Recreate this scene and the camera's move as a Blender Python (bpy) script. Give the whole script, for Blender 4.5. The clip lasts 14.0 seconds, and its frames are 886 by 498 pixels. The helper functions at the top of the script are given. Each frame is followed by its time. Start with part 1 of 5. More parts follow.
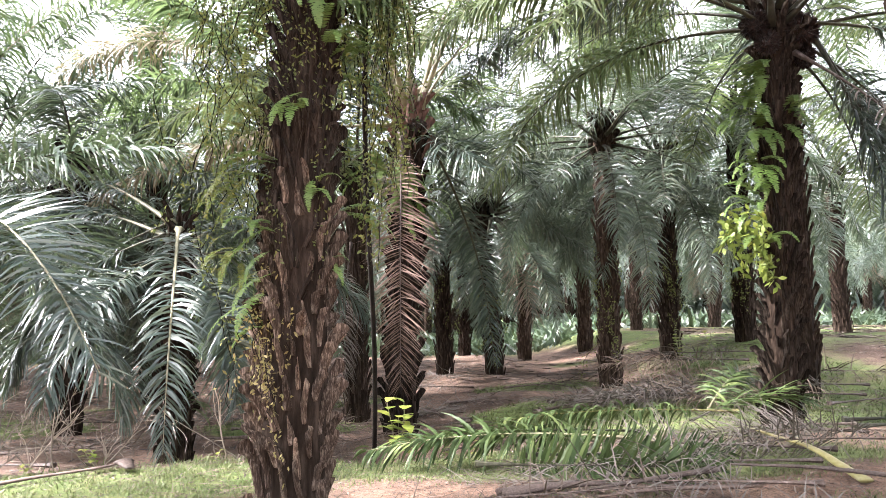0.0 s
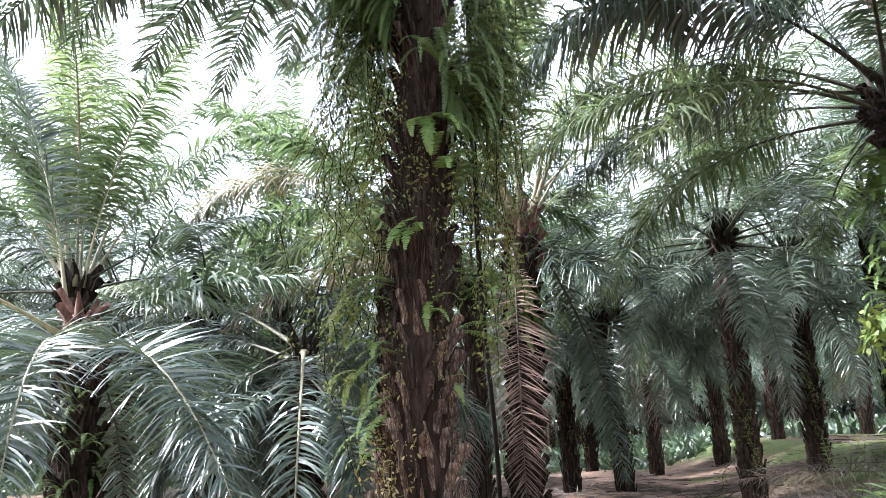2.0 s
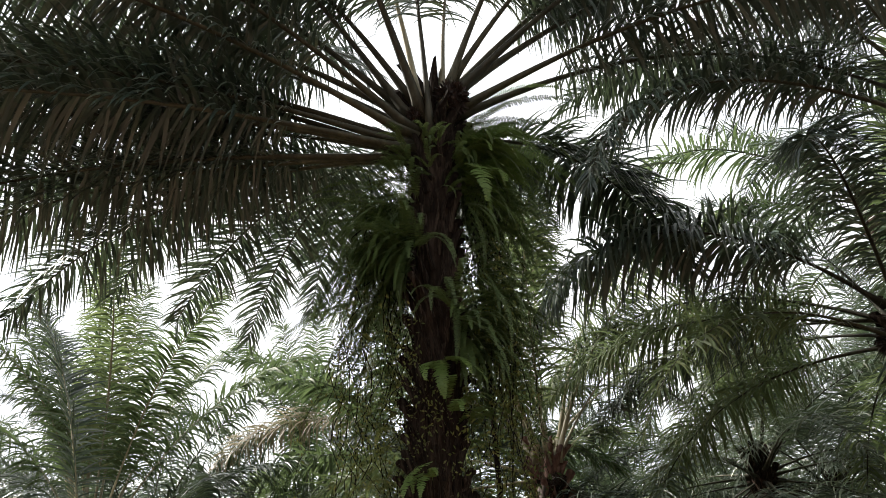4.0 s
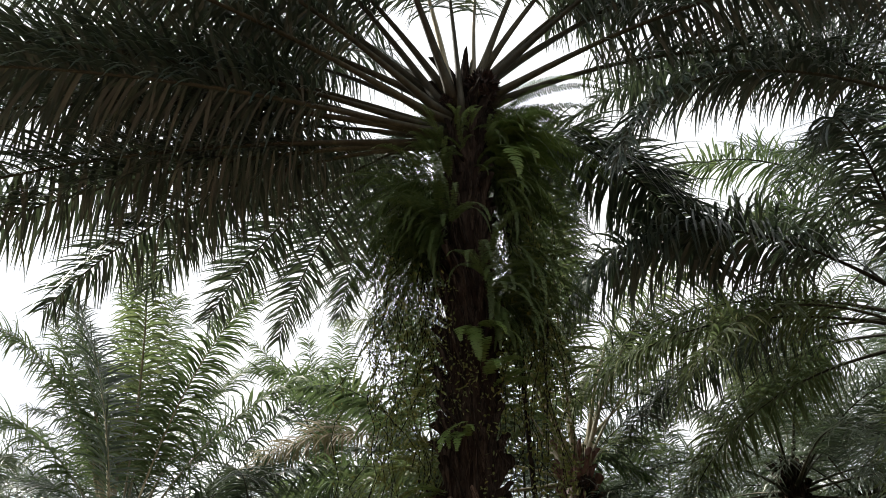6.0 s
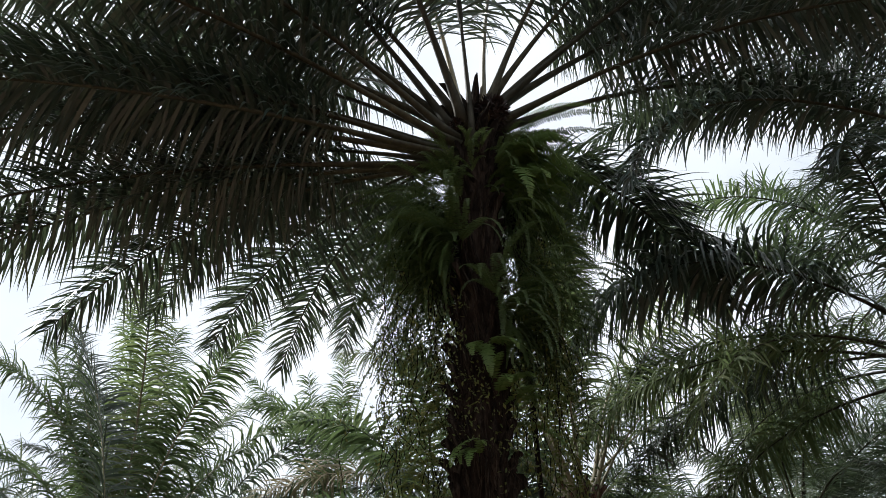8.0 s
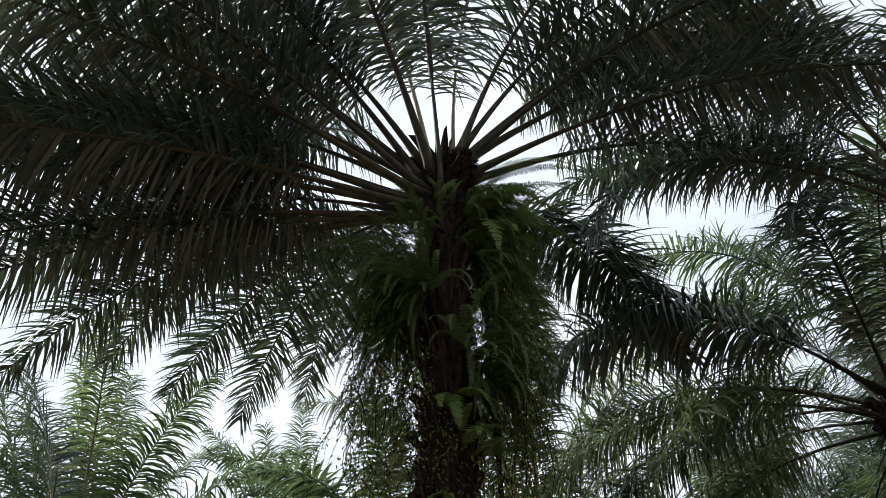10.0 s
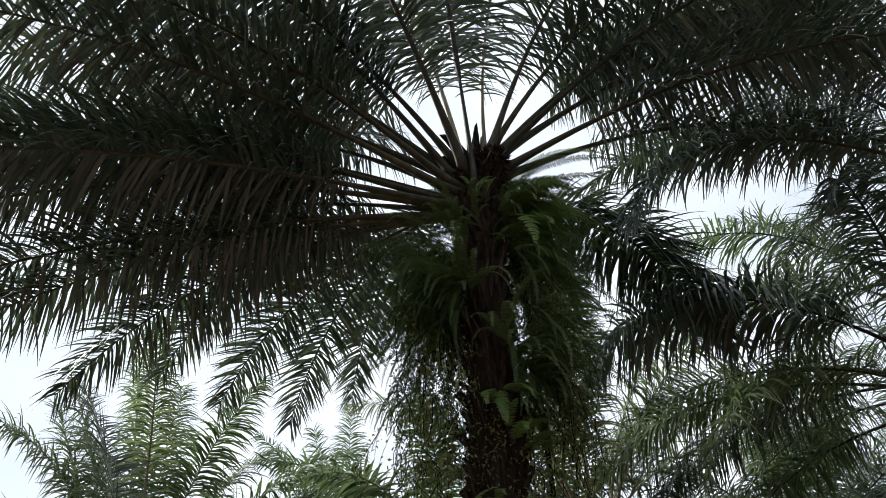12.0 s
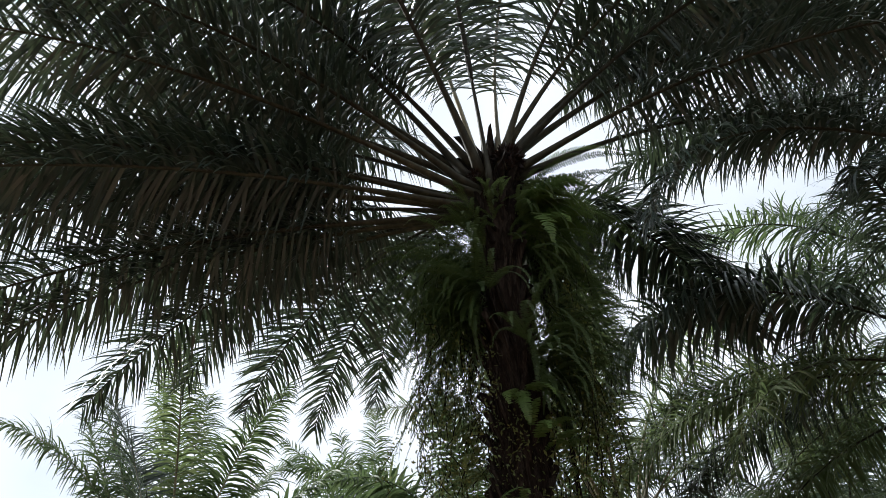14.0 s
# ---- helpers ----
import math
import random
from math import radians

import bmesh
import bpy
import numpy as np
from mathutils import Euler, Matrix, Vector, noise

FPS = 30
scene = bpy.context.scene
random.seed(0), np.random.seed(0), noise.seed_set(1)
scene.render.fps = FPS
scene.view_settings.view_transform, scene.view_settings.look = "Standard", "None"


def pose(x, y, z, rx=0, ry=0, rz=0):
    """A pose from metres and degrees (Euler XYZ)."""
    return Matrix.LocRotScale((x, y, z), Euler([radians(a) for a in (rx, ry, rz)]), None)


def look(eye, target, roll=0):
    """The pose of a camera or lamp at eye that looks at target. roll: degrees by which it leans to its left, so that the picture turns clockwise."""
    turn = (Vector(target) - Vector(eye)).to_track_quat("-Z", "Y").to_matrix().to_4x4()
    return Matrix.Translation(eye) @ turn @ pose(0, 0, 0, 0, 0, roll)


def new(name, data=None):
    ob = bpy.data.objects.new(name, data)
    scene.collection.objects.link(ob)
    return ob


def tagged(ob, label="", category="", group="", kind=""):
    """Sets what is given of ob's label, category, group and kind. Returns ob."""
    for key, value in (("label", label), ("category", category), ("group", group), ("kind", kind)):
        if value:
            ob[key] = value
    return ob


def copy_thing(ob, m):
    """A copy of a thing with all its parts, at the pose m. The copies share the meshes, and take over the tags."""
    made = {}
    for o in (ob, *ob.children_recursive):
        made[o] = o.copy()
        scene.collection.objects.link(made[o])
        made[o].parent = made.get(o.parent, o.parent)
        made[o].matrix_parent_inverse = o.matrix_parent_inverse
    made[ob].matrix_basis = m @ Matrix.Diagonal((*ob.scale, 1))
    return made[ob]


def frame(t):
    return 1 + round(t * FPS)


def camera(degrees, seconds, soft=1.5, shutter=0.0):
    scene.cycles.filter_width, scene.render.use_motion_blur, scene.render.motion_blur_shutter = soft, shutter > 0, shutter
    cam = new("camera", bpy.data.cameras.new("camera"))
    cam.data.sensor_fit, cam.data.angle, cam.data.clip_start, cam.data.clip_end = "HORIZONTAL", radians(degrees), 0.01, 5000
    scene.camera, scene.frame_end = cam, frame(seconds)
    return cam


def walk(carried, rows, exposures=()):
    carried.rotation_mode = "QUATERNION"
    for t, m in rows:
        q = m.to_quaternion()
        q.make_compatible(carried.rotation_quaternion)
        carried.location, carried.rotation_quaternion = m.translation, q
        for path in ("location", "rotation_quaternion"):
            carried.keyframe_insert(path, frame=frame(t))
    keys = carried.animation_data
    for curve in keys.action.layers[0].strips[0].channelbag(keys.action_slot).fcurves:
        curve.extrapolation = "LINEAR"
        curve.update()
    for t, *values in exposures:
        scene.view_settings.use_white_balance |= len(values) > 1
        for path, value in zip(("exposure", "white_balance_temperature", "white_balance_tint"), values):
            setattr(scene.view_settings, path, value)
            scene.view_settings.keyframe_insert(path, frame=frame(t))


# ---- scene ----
# ======== camera ========
cam = camera(60.0, 14.0, soft=0.85)
walk(cam, [
    (0, pose(0.018, -0.015, 1.589, 95.12, 0.84, -8.64)),
    (0.5, pose(0.001, -0.005, 1.555, 91.58, 0.18, -2.77)),
    (1, pose(-0.000, 0.000, 1.550, 89.34, -0.00, -0.00)),
    (1.5, pose(0.003, -0.028, 1.575, 95.30, 0.87, 0.45)),
    (2, pose(0.007, -0.061, 1.623, 103.67, 2.33, 0.28)),
    (2.5, pose(0.094, -0.138, 1.673, 112.02, 3.35, 0.77)),
    (3, pose(0.179, -0.250, 1.694, 117.80, 3.75, 1.72)),
    (3.2, pose(0.196, -0.267, 1.695, 119.20, 3.71, 2.08)),
    (5.5, pose(-0.007, -0.011, 1.118, 122.99, 2.40, 3.71)),
    (6, pose(-0.036, 0.044, 0.938, 124.81, 2.26, 4.13)),
    (6.5, pose(-0.110, 0.110, 0.861, 125.99, 1.93, 4.69)),
    (7, pose(-0.168, 0.197, 0.789, 126.85, 1.81, 5.08)),
    (7.5, pose(-0.175, 0.286, 0.764, 127.70, 1.79, 4.88)),
    (8, pose(-0.179, 0.285, 0.719, 128.58, 1.78, 3.65)),
    (8.5, pose(-0.183, 0.297, 0.718, 129.62, 1.90, 1.78)),
    (8.7, pose(-0.190, 0.304, 0.732, 130.04, 1.97, 0.98)),
    (10.8, pose(-0.323, 0.168, 0.690, 132.39, 3.21, 0.97)),
    (11, pose(-0.326, 0.171, 0.696, 132.32, 3.34, 1.65)),
    (11.5, pose(-0.273, 0.165, 0.703, 132.05, 3.32, 3.54)),
    (12, pose(-0.283, 0.163, 0.697, 131.95, 3.59, 4.90)),
    (12.5, pose(-0.277, 0.156, 0.690, 131.90, 3.71, 5.91)),
    (13, pose(-0.278, 0.172, 0.717, 131.81, 3.87, 6.45)),
    (13.5, pose(-0.269, 0.163, 0.689, 132.05, 4.04, 6.89)),
    (14, pose(-0.261, 0.160, 0.686, 132.27, 4.00, 7.25)),
], exposures=((0.0, 3.54, 6400, 18), (1.0, 3.44, 6150, 14), (1.5, 3.38, 5950, 15), (2.0, 3.06, 5900, 13), (2.5, 2.68, 6500, 10), (3.2, 1.75, 6800, 10), (5.5, 1.25, 6900, 10), (6.5, 1.0, 6750, 10), (8.5, 0.85, 6300, 9), (14.0, 0.85, 6250, 9)))

# ======== world and sun: bright thin overcast ========
world = bpy.data.worlds.new("world")
scene.world = world
world.use_nodes = True
wn, wl = world.node_tree.nodes, world.node_tree.links
wn.clear()
sky = wn.new("ShaderNodeTexSky")
sky.sky_type, sky.sun_disc = "NISHITA", False
sky.sun_elevation, sky.sun_rotation = radians(45), radians(-81)
sky_bg = wn.new("ShaderNodeBackground")
sky_bg.inputs["Strength"].default_value = 0.10
wl.new(sky.outputs[0], sky_bg.inputs["Color"])
w_co = wn.new("ShaderNodeTexCoord")
cloud_noise = wn.new("ShaderNodeTexNoise")
cloud_noise.inputs["Scale"].default_value, cloud_noise.inputs["Detail"].default_value = 2.6, 6.0
wl.new(w_co.outputs["Generated"], cloud_noise.inputs["Vector"])
cloud_col = wn.new("ShaderNodeValToRGB")
cloud_col.color_ramp.elements[0].position, cloud_col.color_ramp.elements[0].color = 0.35, (0.68, 0.725, 0.79, 1)
cloud_col.color_ramp.elements[1].position, cloud_col.color_ramp.elements[1].color = 0.65, (0.96, 0.985, 1.0, 1)
wl.new(cloud_noise.outputs["Fac"], cloud_col.inputs["Fac"])
cloud_bg = wn.new("ShaderNodeBackground")
cloud_bg.inputs["Strength"].default_value = 0.76
wl.new(cloud_col.outputs["Color"], cloud_bg.inputs["Color"])
w_mix, w_out = wn.new("ShaderNodeMixShader"), wn.new("ShaderNodeOutputWorld")
w_mix.inputs["Fac"].default_value = 0.86
wl.new(sky_bg.outputs[0], w_mix.inputs[1])
wl.new(cloud_bg.outputs[0], w_mix.inputs[2])
wl.new(w_mix.outputs[0], w_out.inputs["Surface"])

sun_data = bpy.data.lights.new("sun", "SUN")
sun_data.energy, sun_data.angle, sun_data.color = 5.0, radians(10), (1.0, 0.98, 0.95)
sun_ob = new("sun", sun_data)
sun_ob.matrix_world = look((-14.0, 2.2, 14.2), (0, 0, 0))

# ======== materials ========


def mat_base(name):
    m = bpy.data.materials.new(name)
    m.use_nodes = True
    nt = m.node_tree
    return m, nt, nt.nodes["Principled BSDF"], nt.nodes["Material Output"]


def ramp(nt, fac, stops):
    r = nt.nodes.new("ShaderNodeValToRGB")
    el = r.color_ramp.elements
    while len(el) < len(stops):
        el.new(0.5)
    for e, (p, c) in zip(el, stops):
        e.position, e.color = p, (*c, 1)
    nt.links.new(fac, r.inputs["Fac"])
    return r.outputs["Color"]


def noise_tex(nt, scale, detail=4.0, rough=0.55, vector=None):
    n = nt.nodes.new("ShaderNodeTexNoise")
    n.inputs["Scale"].default_value, n.inputs["Detail"].default_value, n.inputs["Roughness"].default_value = scale, detail, rough
    if vector is None:
        vector = nt.nodes.new("ShaderNodeTexCoord").outputs["Object"]
    nt.links.new(vector, n.inputs["Vector"])
    return n.outputs["Fac"]


def mixc(nt, fac, a, b, mode="MIX"):
    x = nt.nodes.new("ShaderNodeMix")
    x.data_type, x.blend_type = "RGBA", mode
    for sock, v in ((x.inputs["Factor"], fac), (x.inputs["A"], a), (x.inputs["B"], b)):
        if isinstance(v, (int, float)):
            sock.default_value = v
        elif isinstance(v, tuple):
            sock.default_value = (*v, 1)
        else:
            nt.links.new(v, sock)
    return x.outputs["Result"]


def bump(nt, bsdf, height, strength, dist):
    b = nt.nodes.new("ShaderNodeBump")
    b.inputs["Strength"].default_value, b.inputs["Distance"].default_value = strength, dist
    nt.links.new(height, b.inputs["Height"])
    nt.links.new(b.outputs[0], bsdf.inputs["Normal"])


def leaf_material(name, dark, light, tip, rough=0.38, through_light=0.3, spec=0.5):
    """Leaves: hue varies from frond to frond and leaflet to leaflet; some light passes through."""
    m, nt, b, out = mat_base(name)
    ob = nt.nodes.new("ShaderNodeObjectInfo")
    geo = nt.nodes.new("ShaderNodeNewGeometry")
    c1 = mixc(nt, ob.outputs["Random"], dark, light)
    c2 = mixc(nt, ramp(nt, geo.outputs["Random Per Island"], [(0.0, (0, 0, 0)), (0.8, (0.25, 0.25, 0.25)), (1.0, (1, 1, 1))]), c1, tip)
    n = noise_tex(nt, 1.3, 3)
    c3 = mixc(nt, 0.5, c2, ramp(nt, n, [(0.3, (0.45, 0.45, 0.45)), (0.7, (1.0, 1.0, 1.0))]), "MULTIPLY")
    nt.links.new(c3, b.inputs["Base Color"])
    b.inputs["Roughness"].default_value = rough
    b.inputs["Specular IOR Level"].default_value = spec
    tr = nt.nodes.new("ShaderNodeBsdfTranslucent")
    nt.links.new(mixc(nt, 0.5, c3, (0.12, 0.165, 0.065)), tr.inputs["Color"])
    mx = nt.nodes.new("ShaderNodeMixShader")
    mx.inputs["Fac"].default_value = through_light
    nt.links.new(b.outputs[0], mx.inputs[1])
    nt.links.new(tr.outputs[0], mx.inputs[2])
    nt.links.new(mx.outputs[0], out.inputs["Surface"])
    return m


def woody_material(name, cols, scale, rough=0.85, stretch=4.0, bump_d=0.01, spec=0.3):
    m, nt, b, out = mat_base(name)
    tc = nt.nodes.new("ShaderNodeTexCoord")
    mp = nt.nodes.new("ShaderNodeMapping")
    mp.inputs["Scale"].default_value = (1, 1, 1 / stretch)
    nt.links.new(tc.outputs["Object"], mp.inputs["Vector"])
    n1 = noise_tex(nt, scale, 6, 0.65, mp.outputs[0])
    n2 = noise_tex(nt, scale * 0.16, 3, 0.5, tc.outputs["Object"])
    ob = nt.nodes.new("ShaderNodeObjectInfo")
    c = ramp(nt, n1, [(0.28, cols[0]), (0.5, cols[1]), (0.72, cols[2])])
    c = mixc(nt, 0.7, c, ramp(nt, n2, [(0.3, (0.45, 0.45, 0.45)), (0.7, (1, 1, 1))]), "MULTIPLY")
    c = mixc(nt, 0.6, c, ramp(nt, ob.outputs["Random"], [(0.0, (0.3, 0.29, 0.28)), (0.6, (0.85, 0.85, 0.85)), (1.0, (1.5, 1.44, 1.36))]), "MULTIPLY")
    nt.links.new(c, b.inputs["Base Color"])
    b.inputs["Roughness"].default_value = rough
    b.inputs["Specular IOR Level"].default_value = spec
    bump(nt, b, n1, 0.7, bump_d)
    return m


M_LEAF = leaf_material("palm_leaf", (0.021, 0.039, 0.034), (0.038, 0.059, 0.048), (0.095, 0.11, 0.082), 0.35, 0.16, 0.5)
M_LEAF_YOUNG = leaf_material("palm_leaf_young", (0.036, 0.066, 0.04), (0.055, 0.088, 0.05), (0.10, 0.128, 0.07), 0.38, 0.15)
# Palm leaf lightened for the copied palms: silvery light is part of the colour.
M_LEAF_MID_LIT = leaf_material("palm_leaf_silver_lit", (0.048, 0.075, 0.06), (0.075, 0.105, 0.078), (0.15, 0.165, 0.11), 0.36, 0.3, 0.5)
# Brighter, yellower copy of the palm leaf: sunlight is put into its colour.
M_LEAF_SUNLIT = leaf_material("palm_leaf_painted_sun", (0.076, 0.11, 0.046), (0.105, 0.142, 0.056), (0.18, 0.19, 0.085), 0.42, 0.48, 0.38)
# Greener palm leaf, its colour brightened to carry sun and backlight on these crowns.
M_LEAF_GREEN_LIT = leaf_material("palm_leaf_green_lit", (0.055, 0.096, 0.04), (0.08, 0.125, 0.05), (0.14, 0.165, 0.08), 0.5, 0.4, 0.2)
M_LEAF_CUT = leaf_material("palm_leaf_cut", (0.014, 0.03, 0.009), (0.034, 0.06, 0.016), (0.12, 0.15, 0.05), 0.5, 0.12, 0.2)
M_LEAF_DRY = leaf_material("palm_leaf_dry", (0.19, 0.13, 0.10), (0.25, 0.178, 0.14), (0.33, 0.25, 0.20), 0.7, 0.1, 0.3)
M_LEAF_DEAD = leaf_material("palm_leaf_dead", (0.055, 0.037, 0.03), (0.085, 0.058, 0.046), (0.15, 0.115, 0.092), 0.8, 0.05, 0.25)
M_LEAF_GREY = leaf_material("palm_leaf_withered", (0.085, 0.07, 0.061), (0.13, 0.107, 0.094), (0.21, 0.18, 0.16), 0.75, 0.08, 0.3)
M_FERN = leaf_material("fern_leaf", (0.034, 0.062, 0.018), (0.058, 0.094, 0.024), (0.11, 0.145, 0.04), 0.5, 0.32, 0.3)
M_FERN_BRIGHT = leaf_material("fern_leaf_bright", (0.075, 0.14, 0.03), (0.12, 0.19, 0.04), (0.17, 0.23, 0.06), 0.5, 0.4, 0.35)
M_CREEPER = leaf_material("creeper_leaf", (0.085, 0.11, 0.025), (0.13, 0.15, 0.032), (0.22, 0.20, 0.05), 0.5, 0.4, 0.3)
M_YELLOW = leaf_material("sapling_leaf", (0.15, 0.21, 0.035), (0.21, 0.26, 0.045), (0.32, 0.33, 0.06), 0.5, 0.4, 0.35)
M_GRASS = leaf_material("grass_blade", (0.07, 0.105, 0.034), (0.10, 0.13, 0.042), (0.2, 0.19, 0.08), 0.55, 0.3, 0.3)
M_RACHIS = woody_material("frond_rachis", [(0.022, 0.022, 0.014), (0.045, 0.044, 0.027), (0.09, 0.085, 0.055)], 14, 0.65, 6, 0.004, 0.3)
M_RACHIS_PALE = woody_material("frond_rachis_pale", [(0.14, 0.135, 0.075), (0.22, 0.20, 0.12), (0.32, 0.28, 0.19)], 14, 0.5, 6, 0.004, 0.5)
M_RACHIS_DRY = woody_material("dry_rachis", [(0.045, 0.031, 0.025), (0.105, 0.075, 0.061), (0.23, 0.185, 0.165)], 22, 0.75, 1.5, 0.006)
M_TRUNK = woody_material("palm_trunk", [(0.010, 0.007, 0.005), (0.030, 0.021, 0.016), (0.085, 0.062, 0.047)], 16, 0.95, 5, 0.03, 0.04)
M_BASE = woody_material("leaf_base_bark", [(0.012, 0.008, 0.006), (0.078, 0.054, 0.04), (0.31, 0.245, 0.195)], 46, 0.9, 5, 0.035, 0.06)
# Dark old bark, darkened further to stand in for the shade of a backlit trunk.
M_BASE_SHADED = woody_material("leaf_base_bark_shaded", [(0.005, 0.0038, 0.003), (0.018, 0.013, 0.010), (0.075, 0.058, 0.046)], 20, 0.92, 6, 0.02, 0.05)
M_BASE_MID = woody_material("leaf_base_bark_brown", [(0.010, 0.007, 0.0055), (0.045, 0.031, 0.024), (0.15, 0.115, 0.09)], 20, 0.92, 6, 0.02, 0.05)
M_FIBRE = woody_material("trunk_fibre", [(0.014, 0.009, 0.007), (0.034, 0.023, 0.017), (0.075, 0.055, 0.04)], 20, 0.95, 3, 0.005, 0.05)
M_BOOT = woody_material("frond_boot", [(0.05, 0.022, 0.016), (0.13, 0.062, 0.045), (0.24, 0.14, 0.11)], 20, 0.7, 4, 0.01)
M_RACHIS_YELLOW = woody_material("cut_rachis_yellow", [(0.15, 0.135, 0.05), (0.23, 0.20, 0.07), (0.30, 0.27, 0.14)], 14, 0.5, 6, 0.004, 0.5)
M_FRUIT = woody_material("fruit_bunch_skin", [(0.008, 0.006, 0.006), (0.025, 0.014, 0.012), (0.07, 0.03, 0.018)], 25, 0.6, 1, 0.02)
M_LIANA = woody_material("liana_bark", [(0.008, 0.006, 0.005), (0.018, 0.014, 0.011), (0.035, 0.028, 0.022)], 20, 0.9, 5, 0.006, 0.1)
M_PETIOLE = woody_material("old_petiole", [(0.05, 0.034, 0.027), (0.105, 0.072, 0.058), (0.19, 0.145, 0.125)], 60, 0.7, 1.0, 0.004)
M_TWIG = woody_material("dead_twig", [(0.20, 0.16, 0.13), (0.32, 0.26, 0.21), (0.42, 0.35, 0.29)], 18, 0.85, 5, 0.004)


def litter_material():
    m, nt, b, out = mat_base("leaf_litter")
    geo = nt.nodes.new("ShaderNodeNewGeometry")
    c = ramp(nt, geo.outputs["Random Per Island"], [(0.0, (0.025, 0.018, 0.014)), (0.4, (0.075, 0.05, 0.037)), (0.75, (0.125, 0.085, 0.064)), (0.93, (0.16, 0.115, 0.088)), (1.0, (0.28, 0.215, 0.17))])
    nt.links.new(mixc(nt, 0.5, c, ramp(nt, noise_tex(nt, 20, 3), [(0.3, (0.5, 0.5, 0.5)), (0.7, (1, 1, 1))]), "MULTIPLY"), b.inputs["Base Color"])
    b.inputs["Roughness"].default_value = 0.85
    return m


M_LITTER = litter_material()
M_LEAF_PALE = leaf_material("palm_leaf_ageing", (0.20, 0.165, 0.105), (0.25, 0.20, 0.135), (0.32, 0.25, 0.18), 0.5, 0.25, 0.35)
M_LEAF_RED = leaf_material("palm_leaf_red_dry", (0.09, 0.056, 0.044), (0.12, 0.076, 0.060), (0.18, 0.125, 0.102), 0.8, 0.1, 0.15)


def ground_material():
    """Red-brown plantation soil with litter; the 'cover' attribute says how much short grass grows."""
    m, nt, b, out = mat_base("plantation_soil")
    co = nt.nodes.new("ShaderNodeTexCoord").outputs["Object"]
    att = nt.nodes.new("ShaderNodeAttribute")
    att.attribute_name = "cover"
    big, mid, fine = noise_tex(nt, 0.5, 5, 0.6, co), noise_tex(nt, 3.2, 6, 0.65, co), noise_tex(nt, 34, 8, 0.8, co)
    soil = ramp(nt, big, [(0.3, (0.08, 0.055, 0.043)), (0.5, (0.155, 0.104, 0.08)), (0.72, (0.28, 0.19, 0.147))])
    # Bare near soil, also lightened: the sunlight it lacks is put into its colour.
    bare = nt.nodes.new("ShaderNodeAttribute")
    bare.attribute_name = "bare"
    soil = mixc(nt, bare.outputs["Fac"], soil, ramp(nt, big, [(0.3, (0.225, 0.138, 0.097)), (0.5, (0.335, 0.217, 0.153)), (0.72, (0.45, 0.312, 0.23))]))
    soil = mixc(nt, 0.75, soil, ramp(nt, mid, [(0.3, (0.45, 0.42, 0.4)), (0.6, (1.0, 1.0, 1.0)), (0.8, (1.2, 1.15, 1.1))]), "MULTIPLY")
    soil = mixc(nt, 0.8, soil, ramp(nt, fine, [(0.36, (0.25, 0.23, 0.22)), (0.5, (0.85, 0.84, 0.83)), (0.64, (1.45, 1.4, 1.35))]), "MULTIPLY")
    grass = ramp(nt, mid, [(0.25, (0.06, 0.095, 0.03)), (0.5, (0.10, 0.13, 0.045)), (0.75, (0.19, 0.175, 0.085))])
    grass = mixc(nt, 0.6, grass, ramp(nt, fine, [(0.36, (0.3, 0.3, 0.3)), (0.64, (1.4, 1.4, 1.35))]), "MULTIPLY")
    add = nt.nodes.new("ShaderNodeMath")
    add.operation = "MULTIPLY_ADD"
    nt.links.new(mid, add.inputs[0])
    add.inputs[1].default_value = 0.8
    sub = nt.nodes.new("ShaderNodeMath")
    sub.operation = "SUBTRACT"
    nt.links.new(att.outputs["Fac"], sub.inputs[0])
    sub.inputs[1].default_value = 0.5
    nt.links.new(sub.outputs[0], add.inputs[2])
    fac = ramp(nt, add.outputs[0], [(0.45, (0, 0, 0)), (0.8, (1, 1, 1))])
    nt.links.new(mixc(nt, fac, soil, grass), b.inputs["Base Color"])
    b.inputs["Roughness"].default_value, b.inputs["Specular IOR Level"].default_value = 0.95, 0.15
    bump(nt, b, fine, 0.8, 0.03)
    return m


M_GROUND = ground_material()

# ======== mesh helpers ========


def mesh_np(name, verts, quads, mats, idx=None, smooth=False):
    me = bpy.data.meshes.new(name)
    verts, quads = np.asarray(verts, np.float32), np.asarray(quads, np.int32)
    n = len(quads)
    me.vertices.add(len(verts))
    me.vertices.foreach_set("co", verts.ravel())
    me.loops.add(n * 4)
    me.loops.foreach_set("vertex_index", quads.ravel())
    me.polygons.add(n)
    me.polygons.foreach_set("loop_start", np.arange(0, n * 4, 4, dtype=np.int32))
    me.polygons.foreach_set("loop_total", np.full(n, 4, np.int32))
    for m in mats:
        me.materials.append(m)
    if idx is not None:
        me.polygons.foreach_set("material_index", np.asarray(idx, np.int32))
    me.update(calc_edges=True)
    me.polygons.foreach_set("use_smooth", np.full(n, smooth))
    me.validate()
    return me


def unit(v):
    return v / np.maximum(np.linalg.norm(v, axis=-1, keepdims=True), 1e-9)


